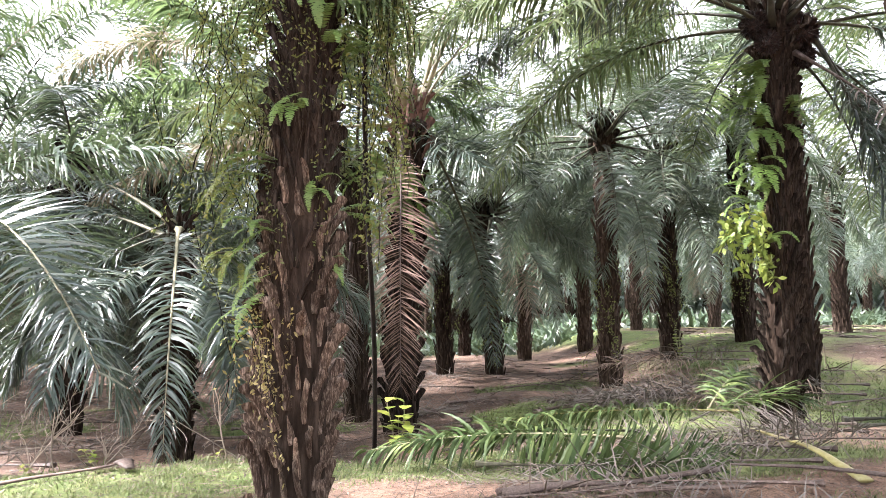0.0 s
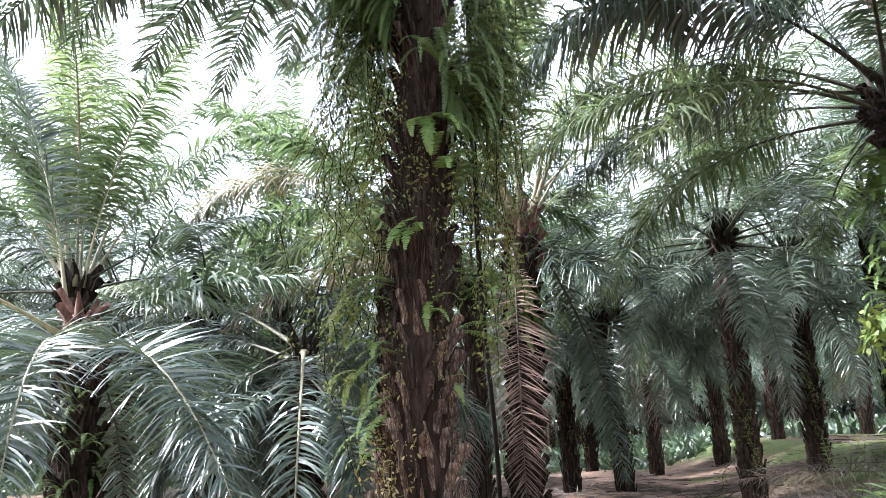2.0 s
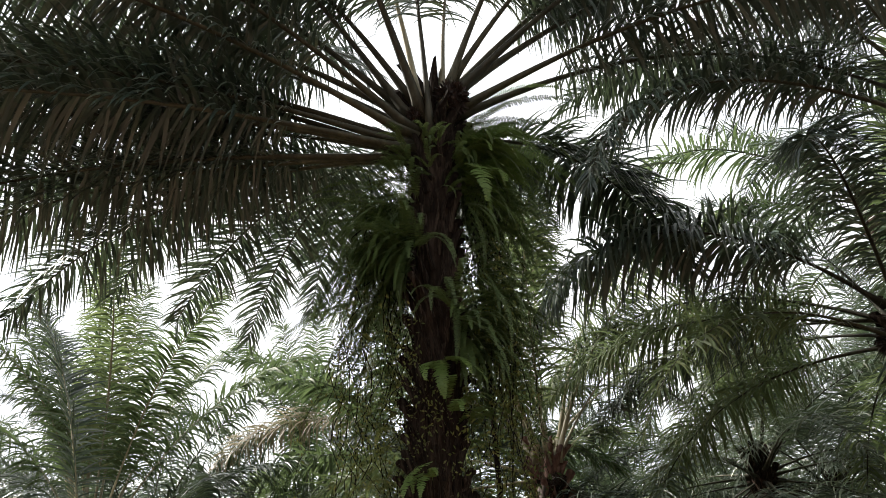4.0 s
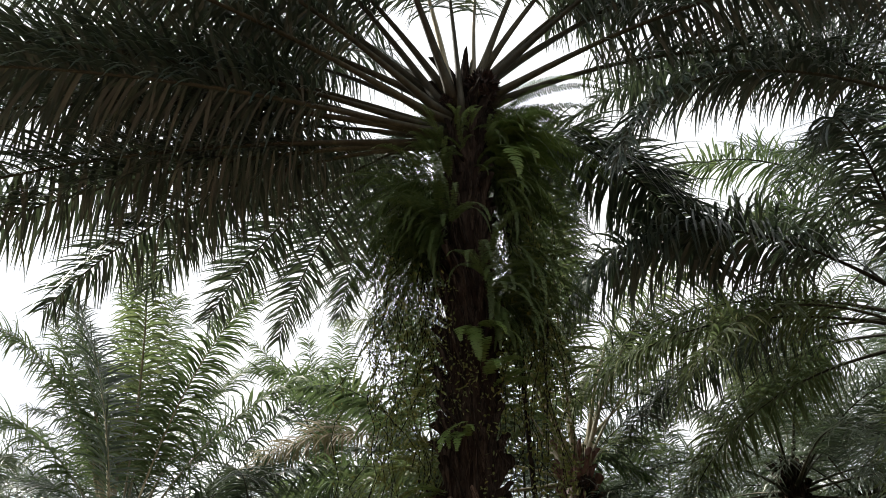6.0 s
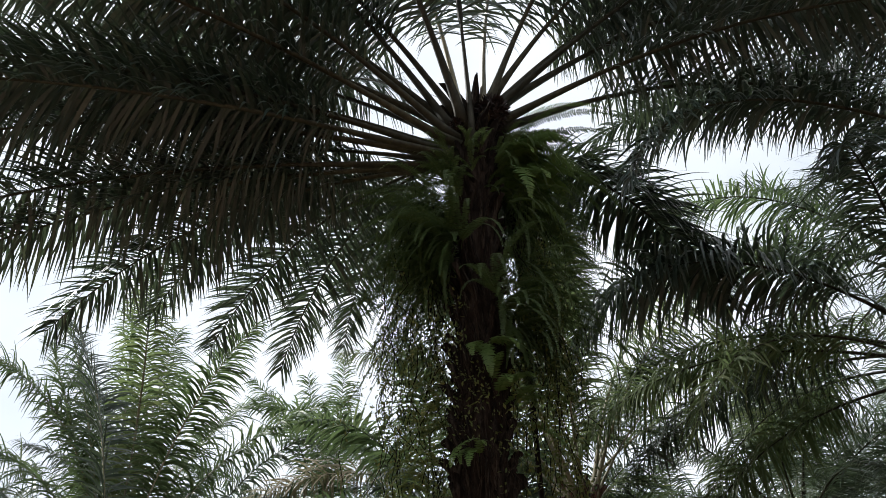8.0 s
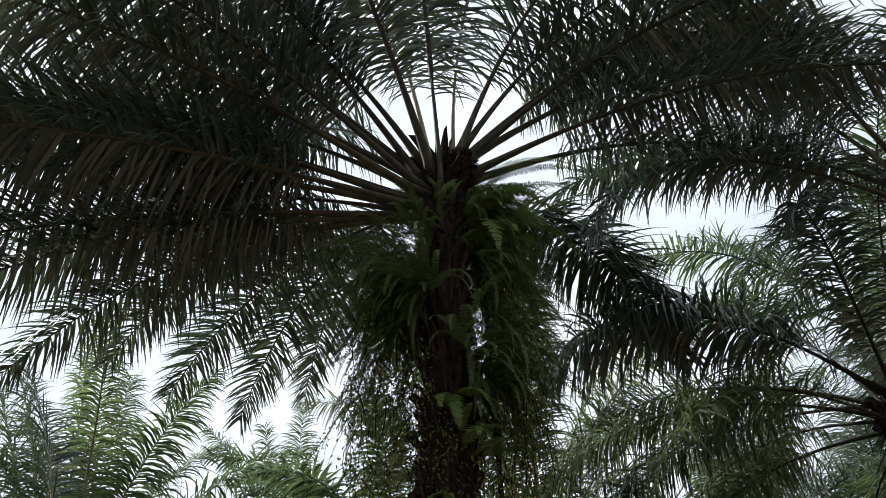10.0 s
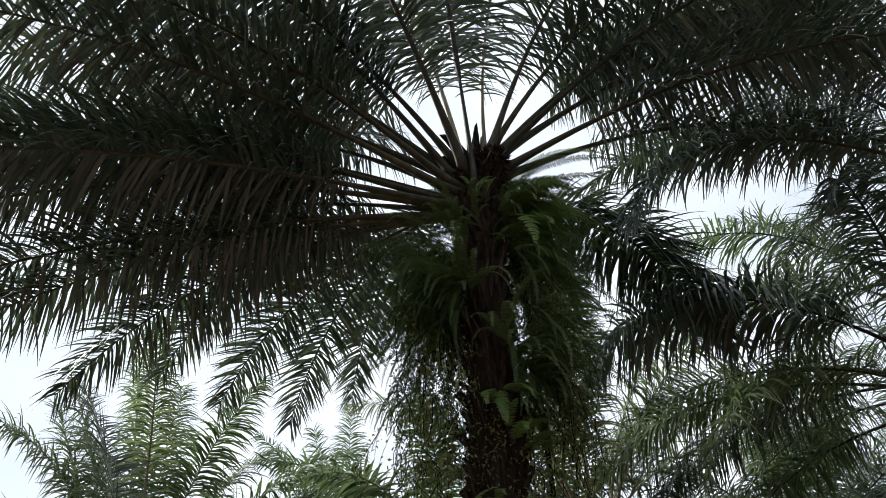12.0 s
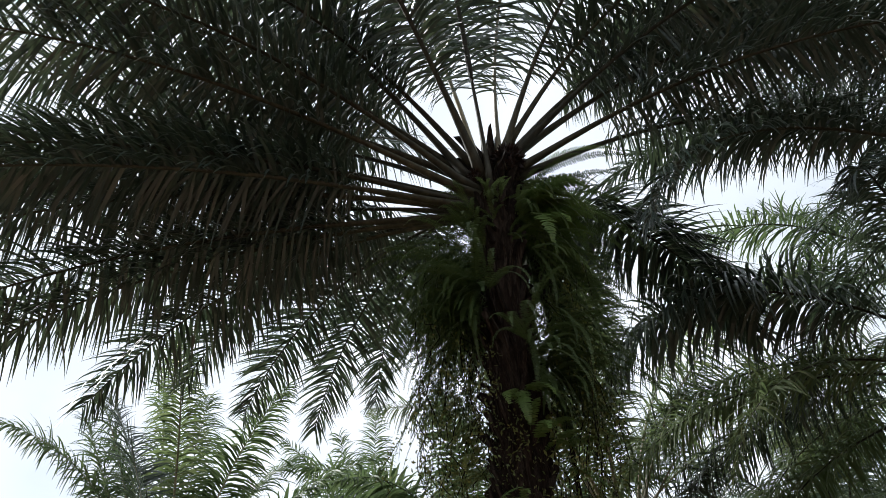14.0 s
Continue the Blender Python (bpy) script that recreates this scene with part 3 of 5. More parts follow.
def crown(palm, rng, foot, n, length, low=-35, high=80, pairs=105, segs=4, blade=0.036, leaf=0.85, droop=1.15, dry=0, skip=None, one=False, mat=M_LEAF, stem_mat=M_RACHIS, skirt=0):
    """Fronds all round: young ones upright in the heart, old ones hanging at the rim."""
    for k in range(n):
        age = (k + 0.5) / n
        az = (k * 137.508 + rng.uniform(-12, 12)) % 360
        e0 = high - (high - low) * age ** 0.9 + rng.normal(0, 5)
        bend = np.interp(age, [0, 0.3, 0.7, 1], [22, 58, 72, 56]) + rng.normal(0, 9)
        e0, bend = float(e0), float(min(bend, e0 + 86))
        if skip and any(abs((az - s + 180) % 360 - 180) < w and lo < e0 < hi for s, w, lo, hi in skip):
            continue
        add_frond(palm, rng, (foot[0], foot[1], foot[2] - 0.5 * age + 0.25), az, e0, bend, length * rng.uniform(0.88, 1.08) * (0.8 if age < 0.12 else 1), float(rng.normal(0, 5)),
                  pairs=pairs, segs=segs, blade=blade, leaf=leaf, droop=droop, mat=M_LEAF_YOUNG if age < 0.1 else mat, stem_mat=stem_mat, one=one)
    for k in range(skirt):
        add_frond(palm, rng, (foot[0], foot[1], foot[2] - 0.3), 360 * k / skirt + float(rng.uniform(-14, 14)), float(rng.uniform(-30, 8)), float(rng.uniform(52, 72)), length * float(rng.uniform(0.7, 0.95)), float(rng.normal(0, 4)),
                  pairs=pairs, segs=segs, blade=blade, leaf=leaf * 0.8, droop=droop, mat=mat, stem_mat=stem_mat, one=one)
    for k in range(dry):
        az = float(rng.uniform(0, 360))
        add_frond(palm, rng, (foot[0], foot[1], foot[2] - 0.5), az, float(rng.uniform(-55, -35)), float(rng.uniform(30, 48)), length * float(rng.uniform(0.6, 0.85)), 0, M_LEAF_DRY, M_RACHIS_DRY,
                  "dead brown frond hanging against the trunk", pairs=pairs, segs=segs, blade=blade * 0.6, droop=1.6, sparse=0.15, one=one)


# the palm behind, with a dead frond down its trunk
rng = np.random.default_rng(21)
p1 = palm_at(1.2, 12.5, "oil palm with upright crown and one dead hanging frond")
z1 = p1.location.z
make_trunk(p1, rng, (0.2, -0.1, 4.75 - z1), 0.27, boots=1.1, boot_mat=M_BOOT)
# This crown takes the leaf colour with sunlight painted in.
crown(p1, rng, (0.2, -0.1, 4.9 - z1), 7, 4.8, low=-5, high=84, skip=[(270, 70, -90, 45)], mat=M_LEAF_SUNLIT, stem_mat=M_RACHIS_PALE)
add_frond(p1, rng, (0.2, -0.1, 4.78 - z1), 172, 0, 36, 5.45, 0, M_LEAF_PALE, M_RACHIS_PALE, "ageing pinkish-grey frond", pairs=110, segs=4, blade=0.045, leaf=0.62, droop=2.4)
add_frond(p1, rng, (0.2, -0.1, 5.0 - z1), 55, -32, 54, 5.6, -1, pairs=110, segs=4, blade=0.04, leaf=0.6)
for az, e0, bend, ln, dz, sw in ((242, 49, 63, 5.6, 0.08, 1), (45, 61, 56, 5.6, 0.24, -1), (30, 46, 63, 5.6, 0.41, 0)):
    add_frond(p1, rng, (0.2, -0.1, 4.95 - z1 + dz), az, e0, bend, ln, sw, pairs=118, segs=4, blade=0.033, leaf=0.72, mat=M_LEAF_SUNLIT, stem_mat=M_RACHIS_PALE)
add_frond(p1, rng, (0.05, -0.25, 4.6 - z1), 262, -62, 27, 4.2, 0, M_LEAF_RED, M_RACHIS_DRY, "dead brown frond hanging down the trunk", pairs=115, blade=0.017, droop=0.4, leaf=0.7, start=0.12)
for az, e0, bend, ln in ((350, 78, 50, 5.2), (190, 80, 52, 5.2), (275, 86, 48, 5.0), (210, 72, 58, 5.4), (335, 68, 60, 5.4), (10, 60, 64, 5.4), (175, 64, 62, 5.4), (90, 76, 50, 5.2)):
    add_frond(p1, rng, (0.2, -0.1, 5.05 - z1), az, e0, bend, ln, 0, pairs=120, segs=4, blade=0.03, leaf=0.75, mat=M_LEAF_SUNLIT, stem_mat=M_RACHIS_PALE, start=0.36)
palm_fruit(p1, rng, (0.3, -0.3, 4.7 - z1), 0.13)

# the palm to the right of it, bare trunk and long arching fronds
rng = np.random.default_rng(33)
pr = palm_at(6.4, 10.15, "oil palm with fern-hung trunk and long arching fronds")
zr = pr.location.z
make_trunk(pr, rng, (0.15, -0.1, 5.6 - zr), 0.255, pieces=180, boots=1.35, pale=False)
crown(pr, rng, (0.15, -0.1, 5.8 - zr), 18, 5.4, low=-15, high=80, skip=[(240, 38, -90, 60), (150, 48, -90, 60)], mat=M_LEAF_SUNLIT)
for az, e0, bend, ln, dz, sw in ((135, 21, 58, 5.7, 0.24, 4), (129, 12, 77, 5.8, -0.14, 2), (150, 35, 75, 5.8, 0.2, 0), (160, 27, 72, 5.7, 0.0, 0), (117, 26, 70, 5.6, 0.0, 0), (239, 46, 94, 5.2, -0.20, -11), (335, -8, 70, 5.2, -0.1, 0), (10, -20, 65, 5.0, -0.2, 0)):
    # Four of the arcs carry painted sunlight, the others plain leaf.
    add_frond(pr, rng, (0.05, -0.15, 5.9 - zr + dz), az, e0, bend, ln, sw, pairs=180, segs=4, blade=0.036, droop=1.9, leaf=1.0, mat=M_LEAF_SUNLIT if az in (129, 150, 160, 117) else M_LEAF)
add_frond(pr, rng, (0.05, -0.15, 6.3 - zr), 188, 41, 103, 5.8, -3, pairs=230, segs=5, blade=0.05, droop=2.2, leaf=1.45)
add_frond(pr, rng, (0.2, -0.2, 5.3 - zr), 300, -40, 46, 5.0, 0, M_LEAF_GREY, M_RACHIS_DRY, "withered frond hanging beside the trunk", pairs=70, blade=0.03, droop=1.6, leaf=0.7)
for az, e0, bend, ln in ((330, -62, 26, 4.6), (312, -66, 22, 4.2), (345, -58, 30, 4.8)):
    add_frond(pr, rng, (0.45, -0.15, 5.7 - zr), az, e0, bend, ln, 0, pairs=110, segs=4, blade=0.03, droop=1.6, leaf=0.8)
for dx, dy, dz, r in ((-0.12, -0.3, 5.45, 0.17), (-0.22, -0.18, 5.75, 0.2), (0.42, -0.28, 5.65, 0.24), (0.5, -0.2, 5.3, 0.16)):
    palm_fruit(pr, rng, (dx, dy, dz - zr), r)

# low palms on the left
rng = np.random.default_rng(44)
pb = palm_at(-4.45, 9.6, "low oil palm with silvery-lit drooping fronds and mossy trunk")
zb = pb.location.z
make_trunk(pb, rng, (-0.15, 0.05, 3.0 - zb), 0.25, boots=0.8, boot_mat=M_BOOT)
crown(pb, rng, (-0.15, 0.05, 3.05 - zb), 9, 3.7, low=-25, high=15, skip=[(285, 65, -90, 60)])
for az, e0, bend, ln, dz, sw in ((306, 4, 55, 5.1, -0.27, 9), (288, 9, 73, 4.7, -0.3, 4), (170, 80, 25, 4.6, 0.09, 0), (225, 30, 70, 4.9, 0.0, 0)):
    add_frond(pb, rng, (-0.15, 0.05, 3.0 - zb + dz), az, e0, bend, ln, sw, pairs=155, segs=4, blade=0.03, leaf=0.74, droop=0.6, stem_mat=M_RACHIS_PALE)
rng = np.random.default_rng(45)
pc = palm_at(-2.0, 11.0, "low oil palm with a long frond hanging to the ground")
zc = pc.location.z
make_trunk(pc, rng, (0, 0, 2.7 - zc), 0.22, boots=0.7)
crown(pc, rng, (0, 0, 2.8 - zc), 9, 3.2, low=-40, high=0, skirt=6, skip=[(285, 50, -90, 60), (0, 70, -90, 50)])
for az, e0, bend, ln, dz, sw in ((138, 28, 43, 5.3, 0.22, 0), (138, 20, 44, 5.3, 0, -3), (86, 19, 31, 5.6, -0.2, 1)):
    add_frond(pc, rng, (0, 0, 2.75 - zc + dz), az, e0, bend, ln, sw, pairs=150, segs=4, blade=0.036, leaf=0.5, droop=2.4, stem_mat=M_RACHIS_PALE)
add_frond(pc, rng, (0, 0, 2.85 - zc), 280, -8, 71, 4.5, -6, pairs=120, segs=4, blade=0.03, leaf=0.52, droop=1.0, stem_mat=M_RACHIS_PALE)
pl = palm_at(-4.4, 14.3, "oil palm with curly dark fronds and one pale arching frond")
make_trunk(pl, rng, (0, 0, 4.1 - zc), 0.25, lite=True)
crown(pl, rng, (0, 0, 4.2 - zc), 14, 4.0, low=-30, high=35)
add_frond(pl, rng, (0, 0, 4.2 - zc), 155, 25, 58, 4.6, 0, M_LEAF_SUNLIT, M_RACHIS_PALE, "pale frond arching to the side, sunlight in its colour", pairs=140, segs=4, blade=0.036, leaf=0.55, droop=2.4)

# tall palm beyond on the left, seen against the sky
rng = np.random.default_rng(46)
px = palm_at(-6.4, 13.2, "oil palm with tall upright feathery fronds against the sky")
zx = px.location.z
make_trunk(px, rng, (0, 0, 4.2 - zx), 0.27, lite=True)
crown(px, rng, (0, 0, 4.3 - zx), 10, 4.8, low=-35, high=40, skip=[(285, 60, -90, 90)])
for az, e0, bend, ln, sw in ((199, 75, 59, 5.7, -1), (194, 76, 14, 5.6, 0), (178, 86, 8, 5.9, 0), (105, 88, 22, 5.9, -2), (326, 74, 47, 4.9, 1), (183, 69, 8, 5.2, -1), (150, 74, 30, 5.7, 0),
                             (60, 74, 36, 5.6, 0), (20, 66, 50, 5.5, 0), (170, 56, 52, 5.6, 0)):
    # Upright fronds use the green with backlight mixed into its colour.
    add_frond(px, rng, (0, 0, 4.4 - zx), az, e0, bend, ln, sw, pairs=165, segs=4, blade=0.04, leaf=0.8, droop=1.5, mess=0.08, mat=M_LEAF_GREEN_LIT, stem_mat=M_RACHIS_PALE)
add_frond(px, rng, (0, 0, 4.4 - zx), 287, 84, 76, 5.6, 1, M_LEAF_SUNLIT, M_RACHIS_PALE, "pale frond folding over at its tip", pairs=160, segs=4, blade=0.036, leaf=0.8, droop=1.9)


rng = np.random.default_rng(48)
pq = palm_at(0.6, 15.0, "slim oil palm with a short upright crown")
make_trunk(pq, rng, (0, 0, 4.6), 0.25, lite=True)
crown(pq, rng, (0, 0, 4.7), 12, 4.2, low=15, high=80)
add_frond(pq, rng, (-0.05, -0.2, 3.4), 250, -68, 20, 3.0, 0, M_LEAF_GREY, M_RACHIS_DRY, "withered frond hanging down the trunk", pairs=60, blade=0.025, leaf=0.6)

# palms farther back whose crowns stand against the sky
rng = np.random.default_rng(49)
pk = palm_at(-1.15, 16.2, "oil palm with one ageing frond arching to the side")
make_trunk(pk, rng, (0, 0, 6.6), 0.26, lite=True)
crown(pk, rng, (0, 0, 6.6), 18, 4.4, low=-10, high=62, mat=M_LEAF_GREEN_LIT, blade=0.055)
add_frond(pk, rng, (0, 0, 7.2), 164, 28, 70, 5.0, -1, M_LEAF_PALE, M_RACHIS_PALE, "ageing pinkish-grey frond", pairs=110, blade=0.045)
py = palm_at(-4.0, 19.0, "oil palm with upright feathery crown")
make_trunk(py, rng, (0, 0, 5.8), 0.28, lite=True)
crown(py, rng, (0, 0, 5.8), 18, 4.6, low=-25, high=30, mat=M_LEAF_GREEN_LIT)
for az, e0, bend, ln, sw in ((289, 81, 19, 5.6, -3), (252, 85, 26, 5.2, 0), (235, 88, 72, 5.6, 0), (20, 78, 40, 5.4, 0), (100, 82, 24, 5.6, 0), (340, 66, 52, 5.4, 0), (180, 64, 56, 5.4, 0)):
    add_frond(py, rng, (0, 0, 5.9), az, e0, bend, ln, sw, pairs=150, blade=0.036, leaf=0.75, droop=1.5, mess=0.08, mat=M_LEAF_GREEN_LIT)
pz = palm_at(-7.6, 18.2, "oil palm with long fronds arching over")
make_trunk(pz, rng, (0, 0, 5.2), 0.27, lite=True)
crown(pz, rng, (0, 0, 5.3), 22, 4.8, low=-25, high=55)
for az, e0, bend, ln, sw in ((350, 74, 66, 5.6, 0), (20, 66, 70, 5.6, 0), (200, 70, 60, 5.5, 0), (100, 78, 40, 5.5, 0)):
    add_frond(pz, rng, (0, 0, 5.4), az, e0, bend, ln, sw, pairs=125, blade=0.042, leaf=0.8, droop=1.5, mess=0.1)
pw = palm_at(8.4, 12.7, "tall oil palm with fronds reaching over its neighbours")
make_trunk(pw, rng, (0, 0, 9.4), 0.28, lite=True)
crown(pw, rng, (0, 0, 9.4), 18, 5.2, low=-30, high=70, skip=[(200, 50, -90, 60)], mat=M_LEAF_GREEN_LIT)
for az, e0, bend, ln, dz, sw in ((197, 33, 88, 5.6, 0.28, -5), (204, 11, 55, 4.6, -0.32, 6)):
    add_frond(pw, rng, (0, 0, 9.4 + dz), az, e0, bend, ln, sw, pairs=125, blade=0.045, leaf=1.0, mat=M_LEAF_GREEN_LIT)

# three models for the rest, with lighter fronds
def plain_palm(seed, height, n, length, pairs, segs, blade, dry, r=0.27, low=-40, high=80, one=False):
    rng = np.random.default_rng(seed)
    ob = thing("oil_palm", "oil palm with dark drooping fronds and a rough trunk", "palm tree", (0, -60 - seed, 0), GROUP)
    make_trunk(ob, rng, (float(rng.normal(0, 0.1)), float(rng.normal(0, 0.1)), height), r, lite=True)
    # Crown in the lightened leaf, which makes up for missing light among the rows.
    crown(ob, rng, (0, 0, height + 0.1), n, length, low=low, high=high, pairs=pairs, segs=segs, blade=blade, dry=dry, one=one, mat=M_LEAF_MID_LIT, stem_mat=M_RACHIS, skirt=10)
    return ob


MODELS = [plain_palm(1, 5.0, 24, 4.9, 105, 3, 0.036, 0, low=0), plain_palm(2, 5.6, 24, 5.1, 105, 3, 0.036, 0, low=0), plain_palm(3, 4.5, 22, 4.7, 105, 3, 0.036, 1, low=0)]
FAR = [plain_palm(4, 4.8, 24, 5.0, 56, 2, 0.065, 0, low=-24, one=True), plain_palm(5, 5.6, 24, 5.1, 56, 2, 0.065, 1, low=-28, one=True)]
RNGP = np.random.default_rng(9)
NEAR_SPOTS = [(6.25, 16.4, 1), (3.4, 22.0, 0), (4.6, 20.8, 2), (7.2, 27.5, 0), (9.0, 26.0, 1), (8.6, 18.4, 0), (10.2, 17.6, 1), (13.0, 31.0, 0), (16.0, 30.0, 2), (-13.0, 31.0, 0),
              (-10.6, 21.5, 1), (-12.5, 16.5, 0), (-15.0, 23.0, 1), (-17.5, 28.0, 0), (-11.5, 27.0, 2), (1.0, 28.0, 1), (-5.4, 25.5, 0), (-1.6, 24.0, 2), (5.6, 31.0, 1), (-7.0, 31.0, 1)]
for x, y, k in NEAR_SPOTS:
    copy_thing(MODELS[k], Matrix.Translation((x, y, gz(x, y))) @ Matrix.Rotation(RNGP.uniform(0, 6.28), 4, "Z"))
taken = [(-4.4, 14.3)] + [(s[0], s[1]) for s in NEAR_SPOTS] + [(-6.4, 13.2), (6.4, 10.15), (1.2, 12.5), (-1.15, 16.2), (-4.0, 19.0), (-7.6, 18.2), (8.4, 12.7)]
for j in range(6):
    for i in range(-8, 12):
        x = i * 7.6 + (3.8 if j % 2 else 0) + RNGP.uniform(-0.7, 0.7)
        y = 22 + j * 6.6 + RNGP.uniform(-0.7, 0.7)
        # Palms with x/y below -0.72 are unseen, added to block sun from far ground.
        if not -1.4 < x / y < 0.95 or (x / y < -0.72 and y > 50) or any(math.hypot(x - a, y - b) < 5 for a, b in taken):
            continue
        copy_thing(FAR[(i + j) % 2], Matrix.Translation((x, y, gz(x, y) - 0.05)) @ Matrix.Rotation(RNGP.uniform(0, 6.28), 4, "Z"))


def far_woods(rng, n):
    """Foliage and stems of the rows too far off to tell apart."""
    y = rng.uniform(59, 80, n)
    x = rng.uniform(-0.8, 1.05, n) * y
    z = ground_z(x, y) + 8.0 * rng.random(n) ** 0.8
    d = np.stack([rng.normal(0, 1, n), rng.normal(0, 0.5, n), rng.normal(-0.2, 0.6, n)], 1)
    leaves = strips(np.stack([x, y, z], 1), d, rng.normal(0, 1, (n, 3)), rng.uniform(1.0, 2.4, n), rng.uniform(0.2, 0.5, n), rng.uniform(0.4, 1.6, n), 2, (0.6, 1, 0.15))
    stems = []
    for _ in range(150):
        yy = rng.uniform(55, 66)
        xx = rng.uniform(-0.8, 1.05) * yy
        zz = gz(xx, yy)
        stems.append(tube(np.array([[xx, yy, zz - 0.3], [xx + rng.normal(0, 0.1), yy, zz + 2.5], [xx + rng.normal(0, 0.2), yy, zz + 5.5]]), np.full(3, 0.3), 6))
    v, f, i = joined([leaves] + stems)
    tagged(new("far_woods", mesh_np("far_woods", v, f, [M_LEAF, M_TRUNK], np.minimum(i, 1))), "distant rows of oil palms merging into woods", "woods", kind="stuff")


far_woods(np.random.default_rng(77), 26000)


def undergrowth(rng, n):
    """Low ferny growth on the ground of the distant rows."""
    y = rng.uniform(31, 58, n)
    x = rng.uniform(-0.8, 1.0, n) * y
    keep = np.sin(x * 0.7 + np.sin(y * 0.5)) * np.sin(y * 0.6 + 0.4 * x) > -0.45
    x, y = x[keep], y[keep]
    m = len(x)
    d = np.stack([rng.normal(0, 0.8, m), rng.normal(0, 0.8, m), rng.uniform(0.5, 1.4, m)], 1)
    v, f = strips(np.stack([x, y, ground_z(x, y)], 1), d, rng.normal(0, 1, (m, 3)), rng.uniform(0.3, 1.1, m), rng.uniform(0.08, 0.2, m), rng.uniform(0.5, 1.8, m), 3, (0.6, 1, 0.7, 0.15))
    tagged(new("undergrowth", mesh_np("undergrowth", v, f, [M_LEAF_YOUNG])), "low ferny undergrowth between distant palms", "undergrowth", kind="stuff")


undergrowth(np.random.default_rng(78), 26000)
# the models themselves stand unseen behind the camera, added to the plantation
for k, ob in enumerate(MODELS + FAR):
    x, y = -20 + 8 * k, -7 - 3 * (k % 2)
    ob.location = (x, y, gz(x, y))
# unseen rows added round the camera close the plantation and cut light bounced off the ground
for j in range(4):
    for i in range(-5, 6):
        x, y = i * 8.0 + 4 * (j % 2) + RNGP.uniform(-0.7, 0.7), -14 - j * 7.0 + RNGP.uniform(-0.7, 0.7)
        copy_thing(FAR[(i + j) % 2], Matrix.Translation((x, y, gz(x, y) - 0.05)) @ Matrix.Rotation(RNGP.uniform(0, 6.28), 4, "Z"))
for x, y, k in ((11.0, 0.0, 1), (13.5, 8.0, 0), (18.0, 3.0, 2), (-19.0, 1.0, 0)):
    copy_thing(MODELS[k], Matrix.Translation((x, y, gz(x, y))) @ Matrix.Rotation(RNGP.uniform(0, 6.28), 4, "Z"))

# palms beside and behind the camera's stand, whose crowns reach into view
for seed, x, y, h in ((61, 6.6, 7.52, 7.7),):
    rng = np.random.default_rng(seed)
    ob = palm_at(x, y, "tall oil palm with fronds reaching over its neighbours")
    z0 = ob.location.z
    make_trunk(ob, rng, (0, 0, h - z0), 0.28, lite=True)
    crown(ob, rng, (0, 0, h + 0.1 - z0), 22, 5.2, low=-25, skip=[(200, 62, -90, 66)])
    for az, e0, bend, ln, dz, sw in ((193, 23, 94, 5.9, -0.45, 7), (215, 58, 84, 5.6, 0.0, 0), (185, 66, 76, 5.8, 0.1, 0), (165, 50, 80, 5.4, 0.0, 0)):
        add_frond(ob, rng, (0, 0, 7.92 - z0 + dz), az, e0, bend, ln, sw, pairs=200, segs=4, blade=0.042, droop=1.7, leaf=0.85)

# ======== ferns and creepers on the trunks ========


def fern_geometry(rng, length, bend, pairs=26, pinna=0.085, width=0.02, e0=35, mat=M_FERN):
    p, d = rachis_path(e0, bend, length, float(rng.normal(0, 14)))
    s = np.repeat(np.linspace(0.1, 0.99, pairs), 2)
    side = np.tile([1.0, -1.0], pairs)
    grid = np.linspace(0, 1, STEPS)
    base = np.stack([np.interp(s, grid, p[:, k]) for k in range(3)], 1)
    t = unit(np.stack([np.interp(s, grid, d[:, k]) for k in range(3)], 1))
    lat = unit(np.cross(np.array([0.05, 0, 1.0]) + 0 * t, t))
    dirn = side[:, None] * lat + 0.3 * t + rng.normal(0, 0.1, t.shape)
    ln = pinna * np.interp(s, [0, 0.2, 0.6, 1], [0.5, 1, 0.9, 0.2]) * rng.uniform(0.85, 1.15, len(s))
    pin = strips(base, dirn, t, ln, np.full(len(s), width), np.full(len(s), 0.5), 2, (0.8, 1, 0.2))
    stem = tube(p[::4], np.linspace(0.004, 0.0015, len(p[::4])), 3)
    v, f, i = joined([pin, stem])
    return mesh_np("fern_frond", v, f, [mat])


RF = np.random.default_rng(71)
FERN_LONG = [fern_geometry(RF, ln, b, 60, 0.055, 0.013, e) for ln, b, e in ((1.2, 70, -8), (1.5, 85, 5), (1.0, 50, -30), (1.3, 100, 18), (0.9, 40, -42))]
FERN_HANG = [fern_geometry(RF, ln, b, 62, 0.045, 0.011, e) for ln, b, e in ((1.2, 60, -25), (1.0, 45, -40), (1.35, 75, -10), (1.1, 30, -55))]
FERN_BRIGHT = [fern_geometry(RF, 0.62, b, 24, 0.085, 0.022, e, M_FERN_BRIGHT) for b, e in ((90, 25), (105, 35), (75, 0), (60, -30))]
FERN_SPRAY = [fern_geometry(RF, 0.75, b, 26, 0.07, 0.02, e, M_CREEPER) for b, e in ((95, 20), (80, -5), (65, -30), (110, 30))]
FERN_SHORT = [fern_geometry(RF, 0.6, b, 40, 0.05, 0.010, e) for b, e in ((90, 30), (110, 45), (70, 5), (120, 40))]


